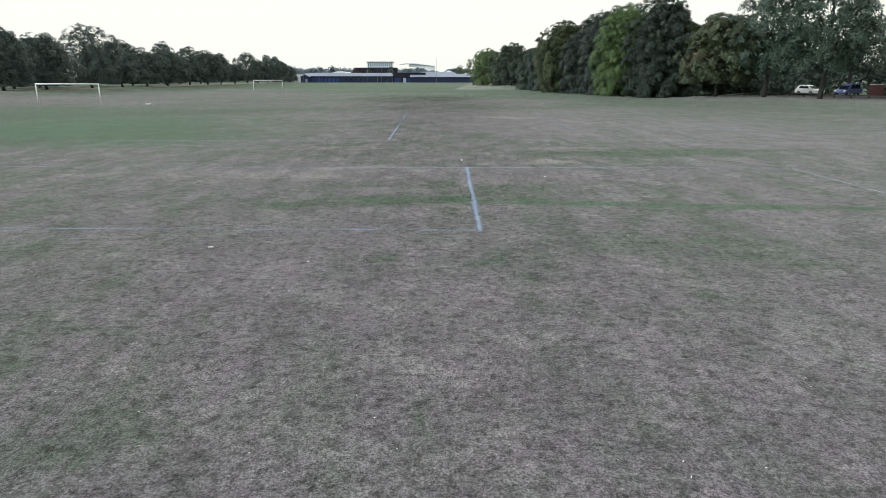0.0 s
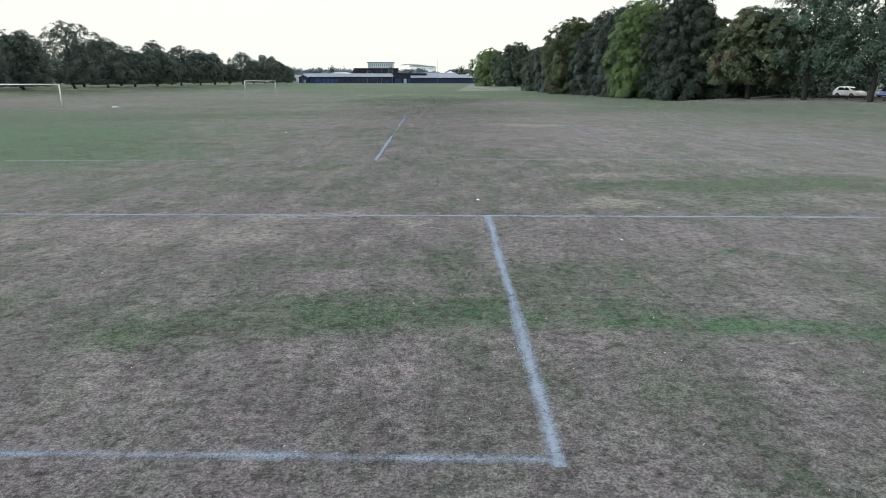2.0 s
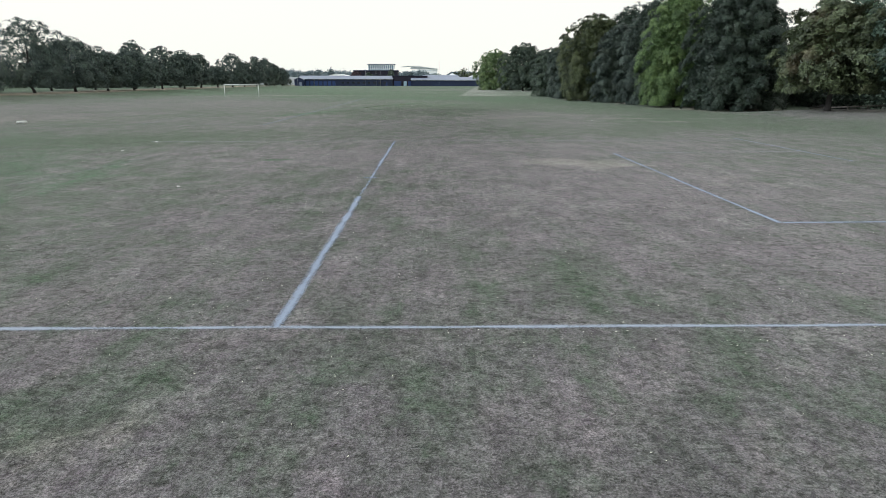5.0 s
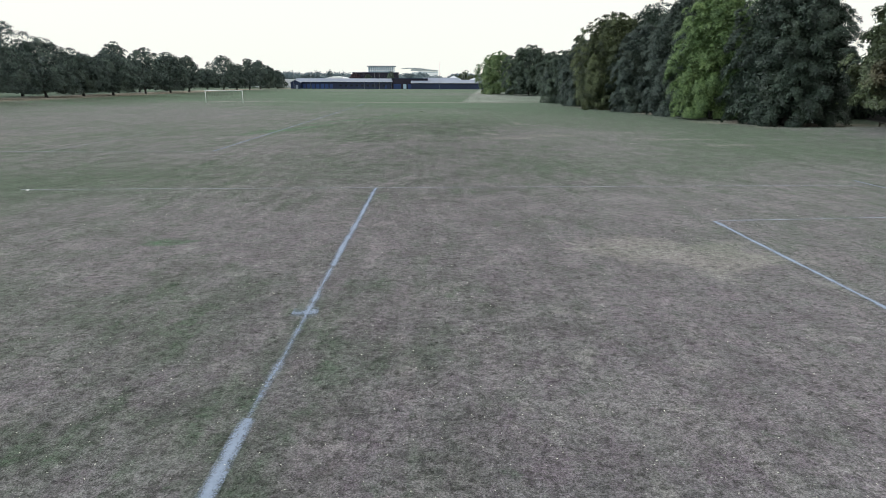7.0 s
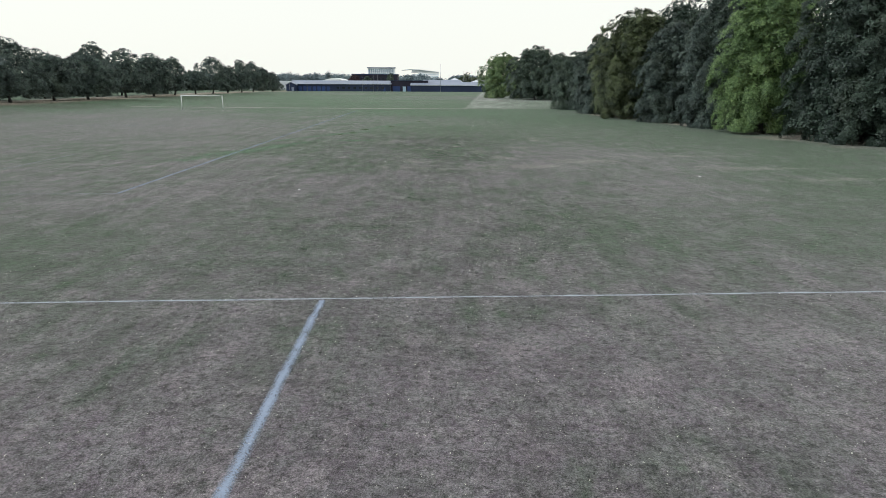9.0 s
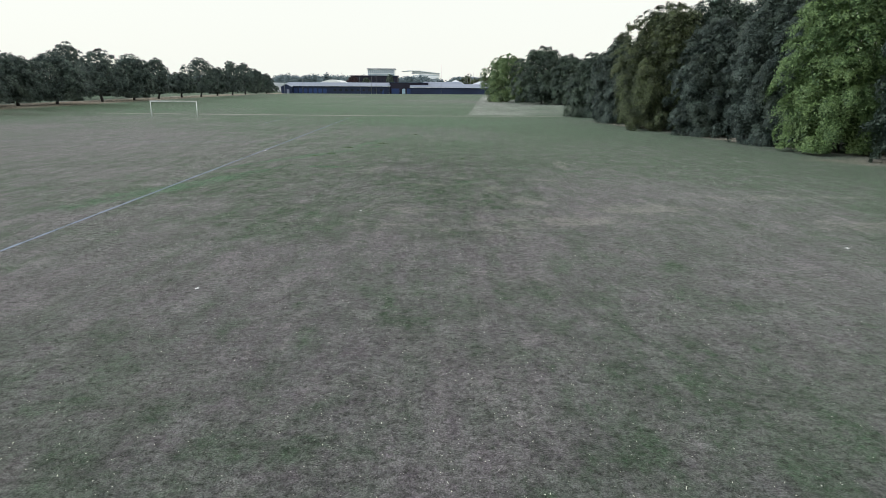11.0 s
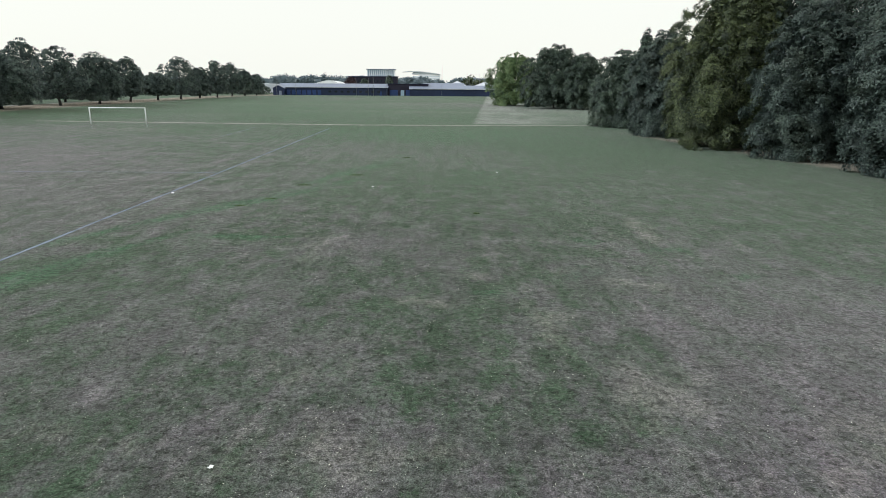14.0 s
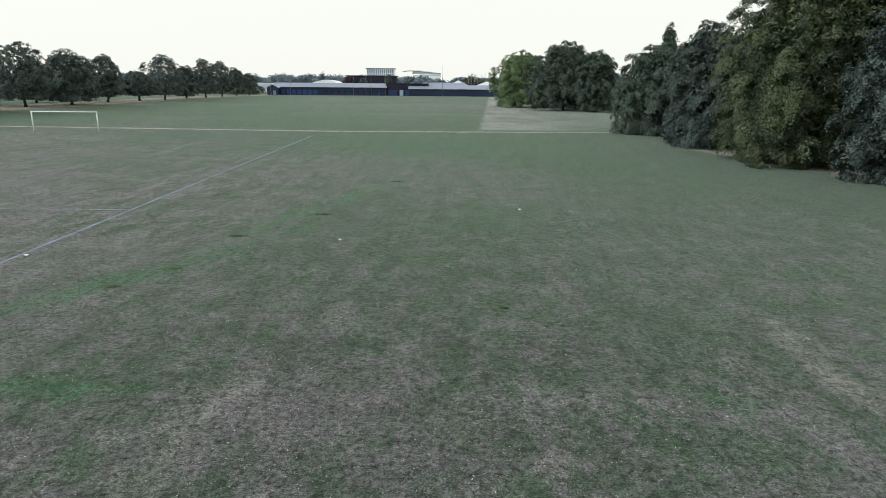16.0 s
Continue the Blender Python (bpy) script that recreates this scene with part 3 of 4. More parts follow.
def spread(x, y, spots):
    """How strongly the uneven ellipses of a list cover the places (x, y)."""
    v = np.zeros(len(x))
    for cx, cy, rx, ry, turn, much in spots:
        a = radians(turn)
        dx, dy = x - cx, y - cy
        u, w = (dx * math.cos(a) + dy * math.sin(a)) / rx, (dy * math.cos(a) - dx * math.sin(a)) / ry
        u, w = u + 0.22 * np.sin(2.3 * w + cx) + 0.14 * np.sin(5.1 * w + 2 * cy), w + 0.22 * np.sin(2.7 * u + cy) + 0.14 * np.sin(6.3 * u + cx)
        v = np.maximum(v, much * np.clip((1.7 - np.sqrt(u * u + w * w)) / 1.3, 0, 1))
    return v


def wear(me, x, y):
    """Keeps on a mesh where the grass is green, fresh green, bleached or under litter."""
    bare = spread(x, y, BARE)
    field = np.stack([spread(x, y, DULLS) - bare, spread(x, y, GREENS_NEAR + GREENS_FAR), spread(x, y, PALES_NEAR + PALES_FAR + TRACKS), spread(x, y, LITTER)], 1)
    me.attributes.new("wear", "FLOAT_COLOR", "POINT").data.foreach_set("color", field.astype(np.float32).ravel())


def ground_sheet():
    xs = np.unique(np.concatenate([(-4000, -1200, -400, -160), np.arange(-120, -44, 4), np.arange(-44, -16, 1.0), np.arange(-16, 16, 0.4), np.arange(16, 60, 1.0), (70, 90, 120, 400, 1200, 4000)]))
    ys = np.unique(np.concatenate([(-1500, -300, -60, -20), np.arange(-4, 136, 0.4), np.arange(136, 180, 1.0), np.arange(180, 420, 6), (480, 700, 1500, 4000)]))
    gx, gy = (g.ravel() for g in np.meshgrid(xs, ys))
    verts = np.stack([gx, gy, [rise(x, y) for x, y in zip(gx, gy)]], 1)
    n = len(xs)
    corner = (np.arange(len(ys) - 1)[:, None] * n + np.arange(n - 1)).ravel()
    me = mesh_from("ground", verts, np.stack([corner, corner + 1, corner + n + 1, corner + n], 1), TURF)
    me.polygons.foreach_set("use_smooth", np.ones(len(corner), bool))
    wear(me, gx, gy)
    return tagged(new("ground", me), "flat playing field of drought-worn patchy brown and green grass", "grass field", kind="structure")


ground_sheet()


def strip(name, x0, y0, x1, y1, width, fresh, label, material=None, z=0.005, wander=0.014, category="pitch line", kind=""):
    """A painted line on the grass, slightly uneven along its length."""
    rng = random.Random(round(x0 * 7 + y0 * 3 + x1))
    length = math.hypot(x1 - x0, y1 - y0)
    n = max(2, int(length / 1.2))
    side = Vector((-(y1 - y0), x1 - x0)) / length
    bm = bmesh.new()
    uv = bm.loops.layers.uv.new("UVMap")
    rows = []
    for i in range(n + 1):
        t, w, o = i / n, width * rng.uniform(0.42, 0.58), rng.uniform(-wander, wander)
        c = Vector((x0 + (x1 - x0) * t, y0 + (y1 - y0) * t)) + side * o
        rows.append([bm.verts.new((*(c + side * s * w), z)) for s in (-1, 1)])
    for a, b in zip(rows, rows[1:]):
        f = bm.faces.new((a[0], a[1], b[1], b[0]))
        f.normal_update()
        for loop, u in zip(f.loops, (0, 1, 1, 0)):
            loop[uv].uv = (u, fresh)
    bmesh.ops.recalc_face_normals(bm, faces=bm.faces[:])
    me = bpy.data.meshes.new(name)
    bm.to_mesh(me)
    bm.free()
    me.materials.append(material or PAINT)
    return tagged(new(name, me), label, category, "lines on the field" if material is None else "", kind)


WORN = "worn white line painted across dry grass"
FRESH = "thick bluish-white line painted on the dry grass"
FAINT = "faint faded white line on green grass"
NEAR_PITCH = [
    (1.02, 11.7, 1.22, 21.5, 0.225, 1.0, FRESH),
    (-11.0, 12.2, 1.06, 11.8, 0.27, 2.3, WORN),
    (-17.5, 21.98, 13.2, 21.2, 0.18, 0.85, WORN),
    (13.2, 21.2, 12.95, 12.0, 0.16, 0.5, WORN),
    (-17.0, 31.75, 14.0, 31.95, 0.16, 0.8, WORN),
    (-2.42, 31.85, -2.47, 42.6, 0.225, 1.0, FRESH),
    (-2.47, 42.6, -2.49, 46.4, 0.24, 2.1, "faded stretch of a painted line on dry grass"),
    (-2.49, 46.4, -2.50, 49.6, 0.21, 1.75, FRESH),
    (-2.50, 49.6, -2.55, 60.9, 0.215, 1.1, FRESH),
    (-2.78, 46.5, -2.28, 46.52, 0.62, 1.8, "smear of spilt white line paint on dry grass"),
    (-17.0, 60.35, 19.2, 61.9, 0.15, 0.6, WORN),
    (8.97, 38.85, 9.0, 54.6, 0.19, 0.95, WORN),
    (9.05, 38.85, 19.0, 39.2, 0.2, 1.0, WORN),
    (9.1, 54.65, 19.0, 55.6, 0.15, 0.7, FAINT),
    (19.05, 32.6, 19.45, 47.2, 0.2, 0.9, WORN),
    (19.45, 47.3, 19.3, 51.5, 0.14, -0.5, FAINT),
    (19.3, 51.6, 19.2, 63.2, 0.2, 0.9, WORN),
]
FAR_PITCH = [
    (-14.2, 74.8, -14.25, 161.2, 0.17, 0.95, WORN),
    (-60.0, 73.0, -14.2, 74.7, 0.16, 0.6, FAINT),
    (-24.4, 74.4, -24.7, 90.0, 0.15, 0.6, FAINT),
    (-72.0, 118.4, -14.3, 118.7, 0.16, 0.8, FAINT),
    (-23.9, 147.0, -24.3, 161.6, 0.15, 0.8, FAINT),
    (-62.0, 147.0, -24.0, 147.0, 0.13, 0.15, FAINT),
    (-14.9, 44.5, -13.5, 53.2, 0.12, 0.1, FAINT),
    (-22.9, 40.0, -22.8, 60.5, 0.12, 0.1, FAINT),
]
for i, (x0, y0, x1, y1, width, fresh, label) in enumerate(NEAR_PITCH + FAR_PITCH):
    strip("pitch_line", x0, y0, x1, y1, width, fresh, label, z=0.004 + 0.0012 * (i % 8))
strip("footpath", -75.0, 174.5, -12.0, 168.3, 1.5, 0, "pale trodden earth path worn across the grass", PATH_MAT, 0.004, 0.25, "footpath", "structure")
strip("footpath", -12.0, 168.3, 6.0, 168.9, 1.5, 0, "pale trodden earth path worn across the grass", PATH_MAT, 0.006, 0.25, "footpath", "structure")
strip("footpath", 6.0, 168.9, 60.0, 172.5, 1.4, 0, "pale trodden earth path worn across the grass", PATH_MAT, 0.004, 0.25, "footpath", "structure")


strip("footpath", -94.5, 105.0, -92.0, 300.0, 1.7, 0, "pale gravel path beyond the row of trees", PATH_MAT, 0.61, 0.2, "footpath", "structure")


def goal(place, turn, label):
    """A full-size goal frame with no net."""
    ob = thing("goal_frame", place, label, "football goal", "goals on the pitch", turn=turn)
    for s in (-1, 1):
        part("post", tube([(s * 3.66, 0, 0), (s * 3.66, 0, 2.44)], [0.07, 0.07], 12), WHITE, ob)
        part("back_stay", tube([(s * 3.66, 0.0, 2.4), (s * 3.66, 0.75, 2.36), (s * 3.66, 0.8, 2.3)], [0.02, 0.02, 0.02], 6), STEEL, ob)
    part("crossbar", tube([(-3.715, 0, 2.44), (3.715, 0, 2.44)], [0.075, 0.075], 12), WHITE, ob)
    return ob


goal((-44.45, 76.4, 0), 3.5, "white metal football goal frame without a net")
goal((-42.45, 161.9, 0), 1.0, "white metal football goal frame beside the worn path")


def scrap(x, y, size, seed, label="crumpled white paper scrap lying on the grass"):
    rng = random.Random(seed)
    bm = bmesh.new()
    bmesh.ops.create_grid(bm, x_segments=5, y_segments=4, size=0.5)
    for v in bm.verts:
        v.co = Vector((v.co.x * size * (1 + rng.uniform(-0.15, 0.15)), v.co.y * size * (0.75 - 0.35 * abs(v.co.x)), 0.015 + size * (0.1 + 0.25 * math.sin(v.co.x * 5 + seed) ** 2 + rng.uniform(0, 0.08))))
    bmesh.ops.solidify(bm, geom=bm.faces[:], thickness=0.004)
    me = bpy.data.meshes.new("paper_scrap")
    bm.to_mesh(me)
    bm.free()
    me.materials.append(SCRAP)
    ob = new("paper_scrap", me)
    ob.matrix_basis = pose(x, y, 0, 0, 0, rng.uniform(0, 360))
    return tagged(ob, label, "litter", "litter on the field")


for i, (x, y, size) in enumerate(((1.1, 23.35, 0.16), (14.15, 80.2, 0.28), (-13.9, 110.6, 0.3), (-3.2, 86.4, 0.14), (3.73, 19.17, 0.07), (-4.37, 10.4, 0.14),
                                  (4.15, 119.2, 0.28), (-3.5, 113.1, 0.25), (-16.2, 55.3, 0.25), (-2.27, 9.43, 0.06), (-8.9, 44.3, 0.16), (-16.5, 60.0, 0.2), (5.6, 22.3, 0.08), (-6.3, 75.8, 0.16))):
    scrap(x, y, size * (0.55 if size > 0.2 else 0.68), i + 3)
bag = thing("plastic_sack", (-34.7, 76.0, 0), "flat white plastic sack lying on the grass", "sack", turn=8)
bm = box(-0.36, -0.2, 0, 0.36, 0.2, 0.2, 0.07)
for v in bm.verts:
    v.co += noise.noise_vector(v.co * 3) * 0.06
    v.co.z = max(0.0, v.co.z)
part("sack_body", bm, SCRAP, bag)


# ---------------------------------------------------------------- the wood beside the field
WOOD = "trees of the wood"
BUSHY, DENSE = "grey-green bushy tree with leaves down to the grass", "dense dark green tree at the edge of the wood"
THIN = "tall thin-leaved tree standing behind the wood's edge"
FAR_EDGE = [
    (29.5, 239.0, 15.4, 8.6, 0.3, LEAF_DARK, DENSE, 11, 44000, 0.17, 260, 0.42),
    (21.8, 258.0, 14.2, 8.6, 0.0, LEAF_FRESH, "rounded lighter green tree at the wood's far corner", 12, 38000, 0.17, 240, 0.4),
    (35.4, 232.0, 13.1, 5.6, 0.3, LEAF_DARK, DENSE, 13, 34000, 0.17, 200, 0.42),
    (37.0, 250.0, 12.8, 6.2, 1.0, LEAF_DARK, DENSE, 14, 18000, 0.22, 160, 0.4),
    (26.8, 168.5, 10.4, 5.6, 0.0, LEAF_DARK, "dark bushy tree with leaves down to the grass", 15, 60000, 0.11, 260, 0.36),
    (35.0, 182.0, 10.7, 5.2, 0.5, LEAF_DARK, DENSE, 16, 18000, 0.2, 140, 0.4),
    (26.6, 152.5, 11.7, 4.7, 0.0, LEAF_GREY, BUSHY, 17, 66000, 0.105, 260, 0.36),
]
NEAR_EDGE = [
    (28.8, 139.5, 15.0, 7.1, 0.0, LEAF_OLIVE, "broad olive-green tree with drooping leafy boughs", 18, 160000, 0.09, 480, 0.34),
    (30.0, 129.0, 12.2, 4.7, 0.0, LEAF_GREY, BUSHY, 19, 86000, 0.088, 300, 0.4),
    (32.2, 119.5, 14.8, 5.2, 0.0, LEAF_GREY, BUSHY, 20, 100000, 0.088, 330, 0.4),
    (33.6, 112.0, 15.4, 5.4, 0.2, LEAF_BRIGHT, "tall bright green tree among darker ones", 21, 90000, 0.092, 300, 0.45),
    (36.8, 101.6, 15.4, 6.7, 0.0, LEAF_DEEP, "big dark spreading tree with boughs to the ground", 22, 130000, 0.1, 460, 0.32),
]
# LEAF_DEEP here puts the shade of gaps between front trees into leaf colour
BEHIND = [
    (35.0, 138.0, 15.6, 6.0, 0.3, LEAF_DEEP, DENSE, 34, 40000, 0.14, 220, 0.5),
    (36.5, 127.0, 16.7, 5.6, 0.3, LEAF_DEEP, DENSE, 23, 30000, 0.15, 200, 0.5),
    (38.0, 147.0, 17.6, 6.4, 2.0, LEAF_GREY, THIN, 24, 22000, 0.15, 150, 0.6),
    (39.5, 119.0, 17.0, 6.0, 2.0, LEAF_MID, THIN, 25, 22000, 0.15, 150, 0.6),
    (35.0, 160.0, 12.6, 5.2, 1.0, LEAF_DEEP, DENSE, 26, 20000, 0.2, 150, 0.4),
    # added behind the big dark tree to close sky gaps in its crown
    (42.0, 108.0, 12.0, 5.2, 0.5, LEAF_DEEP, DENSE, 35, 26000, 0.16, 160, 0.45),
    (48.0, 114.0, 8.6, 5.2, 1.0, LEAF_DARK, DENSE, 32, 16000, 0.2, 120, 0.5),
]
for x, y, height, radius, low, mat, label, seed, count, leaf, boughs, shape in FAR_EDGE + NEAR_EDGE + BEHIND:
    tree("tree", (x, y, 0), height, radius, low, mat, label, WOOD, seed, count, leaf, boughs, shape, open_crown=label == THIN)
tree("poplar", (41.0, 205.0, 0), 16.4, 2.1, 2.0, LEAF_DARK, "tall narrow poplar rising behind the wood", WOOD, 27, 9000, 0.18, 110, 0.4)
for x, y, height, radius, low, mat, label, seed, count in (
    (38.6, 85.0, 10.4, 6.3, 1.7, LEAF_TURN, "maple with leaves turning brown and yellow", 28, 56000),
    (42.4, 79.5, 14.6, 4.9, 2.8, LEAF_MID, "open green maple beside the road", 29, 28000),
    (46.0, 73.5, 15.5, 5.8, 3.0, LEAF_MID, "open green maple beside the road", 30, 27000),
    (60.0, 90.0, 13.0, 4.8, 3.2, LEAF_DARK, "dark street tree standing beyond the road rail", 31, 14000),
    (54.0, 66.0, 14.0, 5.5, 3.0, LEAF_MID, "open green maple beside the road", 33, 26000),
):
    tree("tree", (x, y, rise(x, y)), height, radius, low, mat, label, "trees along the road", seed, count, 0.13, 190, 0.3 if height < 12 else 0.42, open_crown=height > 12)

# ---------------------------------------------------------------- the row of trees on the other side
ROW = "row of park trees"
BROAD, TALL, SMALL = "dark broad park tree in a row", "tall dark park tree with an open crown", "small round park tree in a row"
FRONT = (
    (-86, 127, 12.2, 6.8, BROAD, 0.4), (-86, 141, 11.7, 6.9, BROAD, 0.4), (-86, 160, 15.0, 7.6, TALL, 0.5), (-86, 175.5, 12.4, 7.6, BROAD, 0.42), (-85, 188.5, 10.0, 5.7, BROAD, 0.4),
    (-83, 198.5, 10.8, 7.2, BROAD, 0.4), (-84, 219, 12.4, 6.2, TALL, 0.36), (-83, 233.5, 11.7, 6.9, BROAD, 0.42), (-84, 251, 11.6, 4.6, TALL, 0.42), (-83.5, 267, 7.8, 4.6, SMALL, 0.45),
    (-82, 280, 12.9, 6.6, TALL, 0.36), (-82, 296, 10.2, 4.6, BROAD, 0.42), (-80.5, 309, 12.7, 4.8, TALL, 0.4), (-81, 327, 12.7, 4.2, TALL, 0.42), (-83, 350, 10.9, 4.5, BROAD, 0.42), (-84, 371, 9.5, 4.2, BROAD, 0.42),
)
BACK = (
    (-94.6, 224.5, 14.4, 5.0, TALL, 0.45), (-99, 150, 11.5, 6.4, BROAD, 0.42), (-98, 186, 11.5, 6.0, BROAD, 0.45), (-96, 262, 9.6, 5.2, BROAD, 0.42),
    (-104, 168, 12.2, 6.4, BROAD, 0.42), (-104, 132, 11.5, 6.4, BROAD, 0.42), (-97, 205, 10.5, 5.0, BROAD, 0.42), (-97, 243, 10.0, 5.0, BROAD, 0.42),
)
for i, (x, y, height, radius, label, shape) in enumerate(FRONT + BACK):
    leaf = 0.15 if y < 205 else 0.19
    tree("tree", (x, y, rise(x, y) - 0.05), height, radius, 0.8 if label == BROAD else 1.4, LEAF_ROW, label, ROW, 140 + i, 26000 if y < 205 else 16000, leaf, 170, shape, 0.27, label == TALL)


def far_wood(name, spots, leaf_mat, label, seed, leaf=1.2, each=260):
    """Distant trees that nobody could count."""
    rng = np.random.default_rng(seed)
    lobes = []
    for x, y, h, r in spots:
        for i in range(7):
            a = rng.uniform(0, 6.28)
            q = r * rng.uniform(0.4, 0.6)
            lobes.append((x + math.cos(a) * r * 0.5, y + math.sin(a) * r * 0.5, h * rng.uniform(0.3, 0.8), q, q, h * rng.uniform(0.2, 0.3)))
        lobes.append((x, y, h * 0.5, r * 0.7, r * 0.7, h * 0.5))
    v, f = crown_cards(rng, lobes, leaf, each * len(spots))
    return tagged(new(name, mesh_from(name, v, f, leaf_mat)), label, "trees", kind="stuff")


r = random.Random(8)
far_wood("far_trees", [(-320 + i * 17 + r.uniform(-6, 6), 760 + r.uniform(-60, 60), r.uniform(7, 12), r.uniform(7, 11)) for i in range(24)], LEAF_HAZED, "distant line of green trees beyond the low buildings", 51, 1.3, 2600)
far_wood("far_trees", [(20 + i * 15 + r.uniform(-6, 6), 640 + r.uniform(-60, 60), r.uniform(7.5, 10), r.uniform(8, 12)) for i in range(16)], LEAF_HAZED, "distant line of green trees beyond the low buildings", 52, 1.2, 2200)
far_wood("far_trees", [(-520 + i * 30 + r.uniform(-9, 9), 900 + r.uniform(-90, 90), r.uniform(9, 14), r.uniform(14, 22)) for i in range(40)], LEAF_HAZED, "hazy line of woodland on the horizon", 53, 1.8, 1300)
far_wood("far_trees", [(-330 + i * 13 + r.uniform(-5, 5), 690 + r.uniform(-30, 30), r.uniform(9, 14.5), r.uniform(2.2, 3.6)) for i in range(18)], LEAF_HAZED, "slender distant trees beyond the low buildings", 50, 0.8, 700)
far_wood("hedge", [(max(50.0, 63 - 0.29 * (y - 75.6)) + max(0, y - 110) * 0.4 + r.uniform(-1, 1) + (20 if 82 < y < 95 else 0), y, r.uniform(3.5, 5.0) + (4 if 82 < y < 95 else 0), r.uniform(2.5, 3.5)) for y in range(20, 190, 4)], LEAF_DARK, "dense dark hedge along the far side of the road", 54, 0.26, 1800)
far_wood("far_trees", [(max(64, 74 - 0.29 * (y - 75.6)) + r.uniform(-4, 4) + (16 if 82 < y < 108 else 0), y, r.uniform(6, 9.5), r.uniform(4, 6)) for y in range(30, 250, 11)], LEAF_DARK, "dark trees standing behind the roadside hedge", 55, 0.4, 1200)
far_wood("far_trees", [(12 + 6 * i + r.uniform(-2, 2), 448 + r.uniform(-6, 6), r.uniform(6.5, 9.5), r.uniform(4, 6)) for i in range(8)], LEAF_OLIVE, "rounded green trees behind the sheds", 58, 0.8, 500)
far_wood("far_trees", [(64 + 4 * i, 124 - 5 * i + r.uniform(-2, 2), r.uniform(9, 13), 4.5) for i in range(10)], LEAF_DARK, "dark trees standing behind the parked car", 59, 0.4, 1500)
far_wood("hedge", [(60 + 3 * i, 121 - 3.8 * i + r.uniform(-1, 1), r.uniform(4.5, 6), 3.2) for i in range(14)], LEAF_DARK, "dense dark hedge behind the parked car", 60, 0.3, 1500)
far_wood("hedge", [(-135 + r.uniform(-3, 3), y, r.uniform(3, 6), r.uniform(4, 6)) for y in range(120, 470, 9)], LEAF_DARK, "dark hedge beyond the row of park trees", 56, 0.7)
far_wood("hedge", [(x, 404 + r.uniform(-1, 1), r.uniform(2, 4.5), r.uniform(2, 3)) for x in range(-112, -84, 4)], LEAF_DARK, "dark shrubs beside the low building", 57, 0.5)

# ---------------------------------------------------------------- road, rail and cars
SLOPE = math.degrees(math.atan(0.29))


def kerb(y):
    """Where the timber rail runs beside the road."""
    return 50.0 - 0.29 * (y - 75.6) if y < 96 else 44.1 + 0.4 * (y - 96)



road = new("road", bpy.data.meshes.new("road"))
bm = bmesh.new()
for y in range(-40, 260, 4):
    a = [bm.verts.new((kerb(q) + 2.2 + o, q, rise(kerb(q) + 2.2, q) + 0.015)) for q in (y, y + 4) for o in (0, 7.4)]
    bm.faces.new((a[0], a[1], a[3], a[2]))
bmesh.ops.remove_doubles(bm, verts=bm.verts[:], dist=0.001)
bm.to_mesh(road.data)
bm.free()
road.data.materials.append(ASPHALT)
tagged(road, "grey asphalt road behind a low timber rail", "road", kind="structure")

rail = thing("knee_rail", (0, 0, 0), "low weathered timber knee rail along the road", "fence")
ys = [48 + 2.2 * i for i in range(24)]
spots = [(kerb(y), y, rise(kerb(y), y)) for y in ys]
for x, y, z in spots:
    part("post", box(x - 0.07, y - 0.07, z, x + 0.07, y + 0.07, z + 0.46, 0.012), TIMBER, rail)
for a, b in zip(spots, spots[1:]):
    part("rail", tube([(a[0], a[1] + 0.01, a[2] + 0.38), (b[0], b[1] - 0.01, b[2] + 0.38)], [0.085, 0.085], 4), TIMBER, rail)


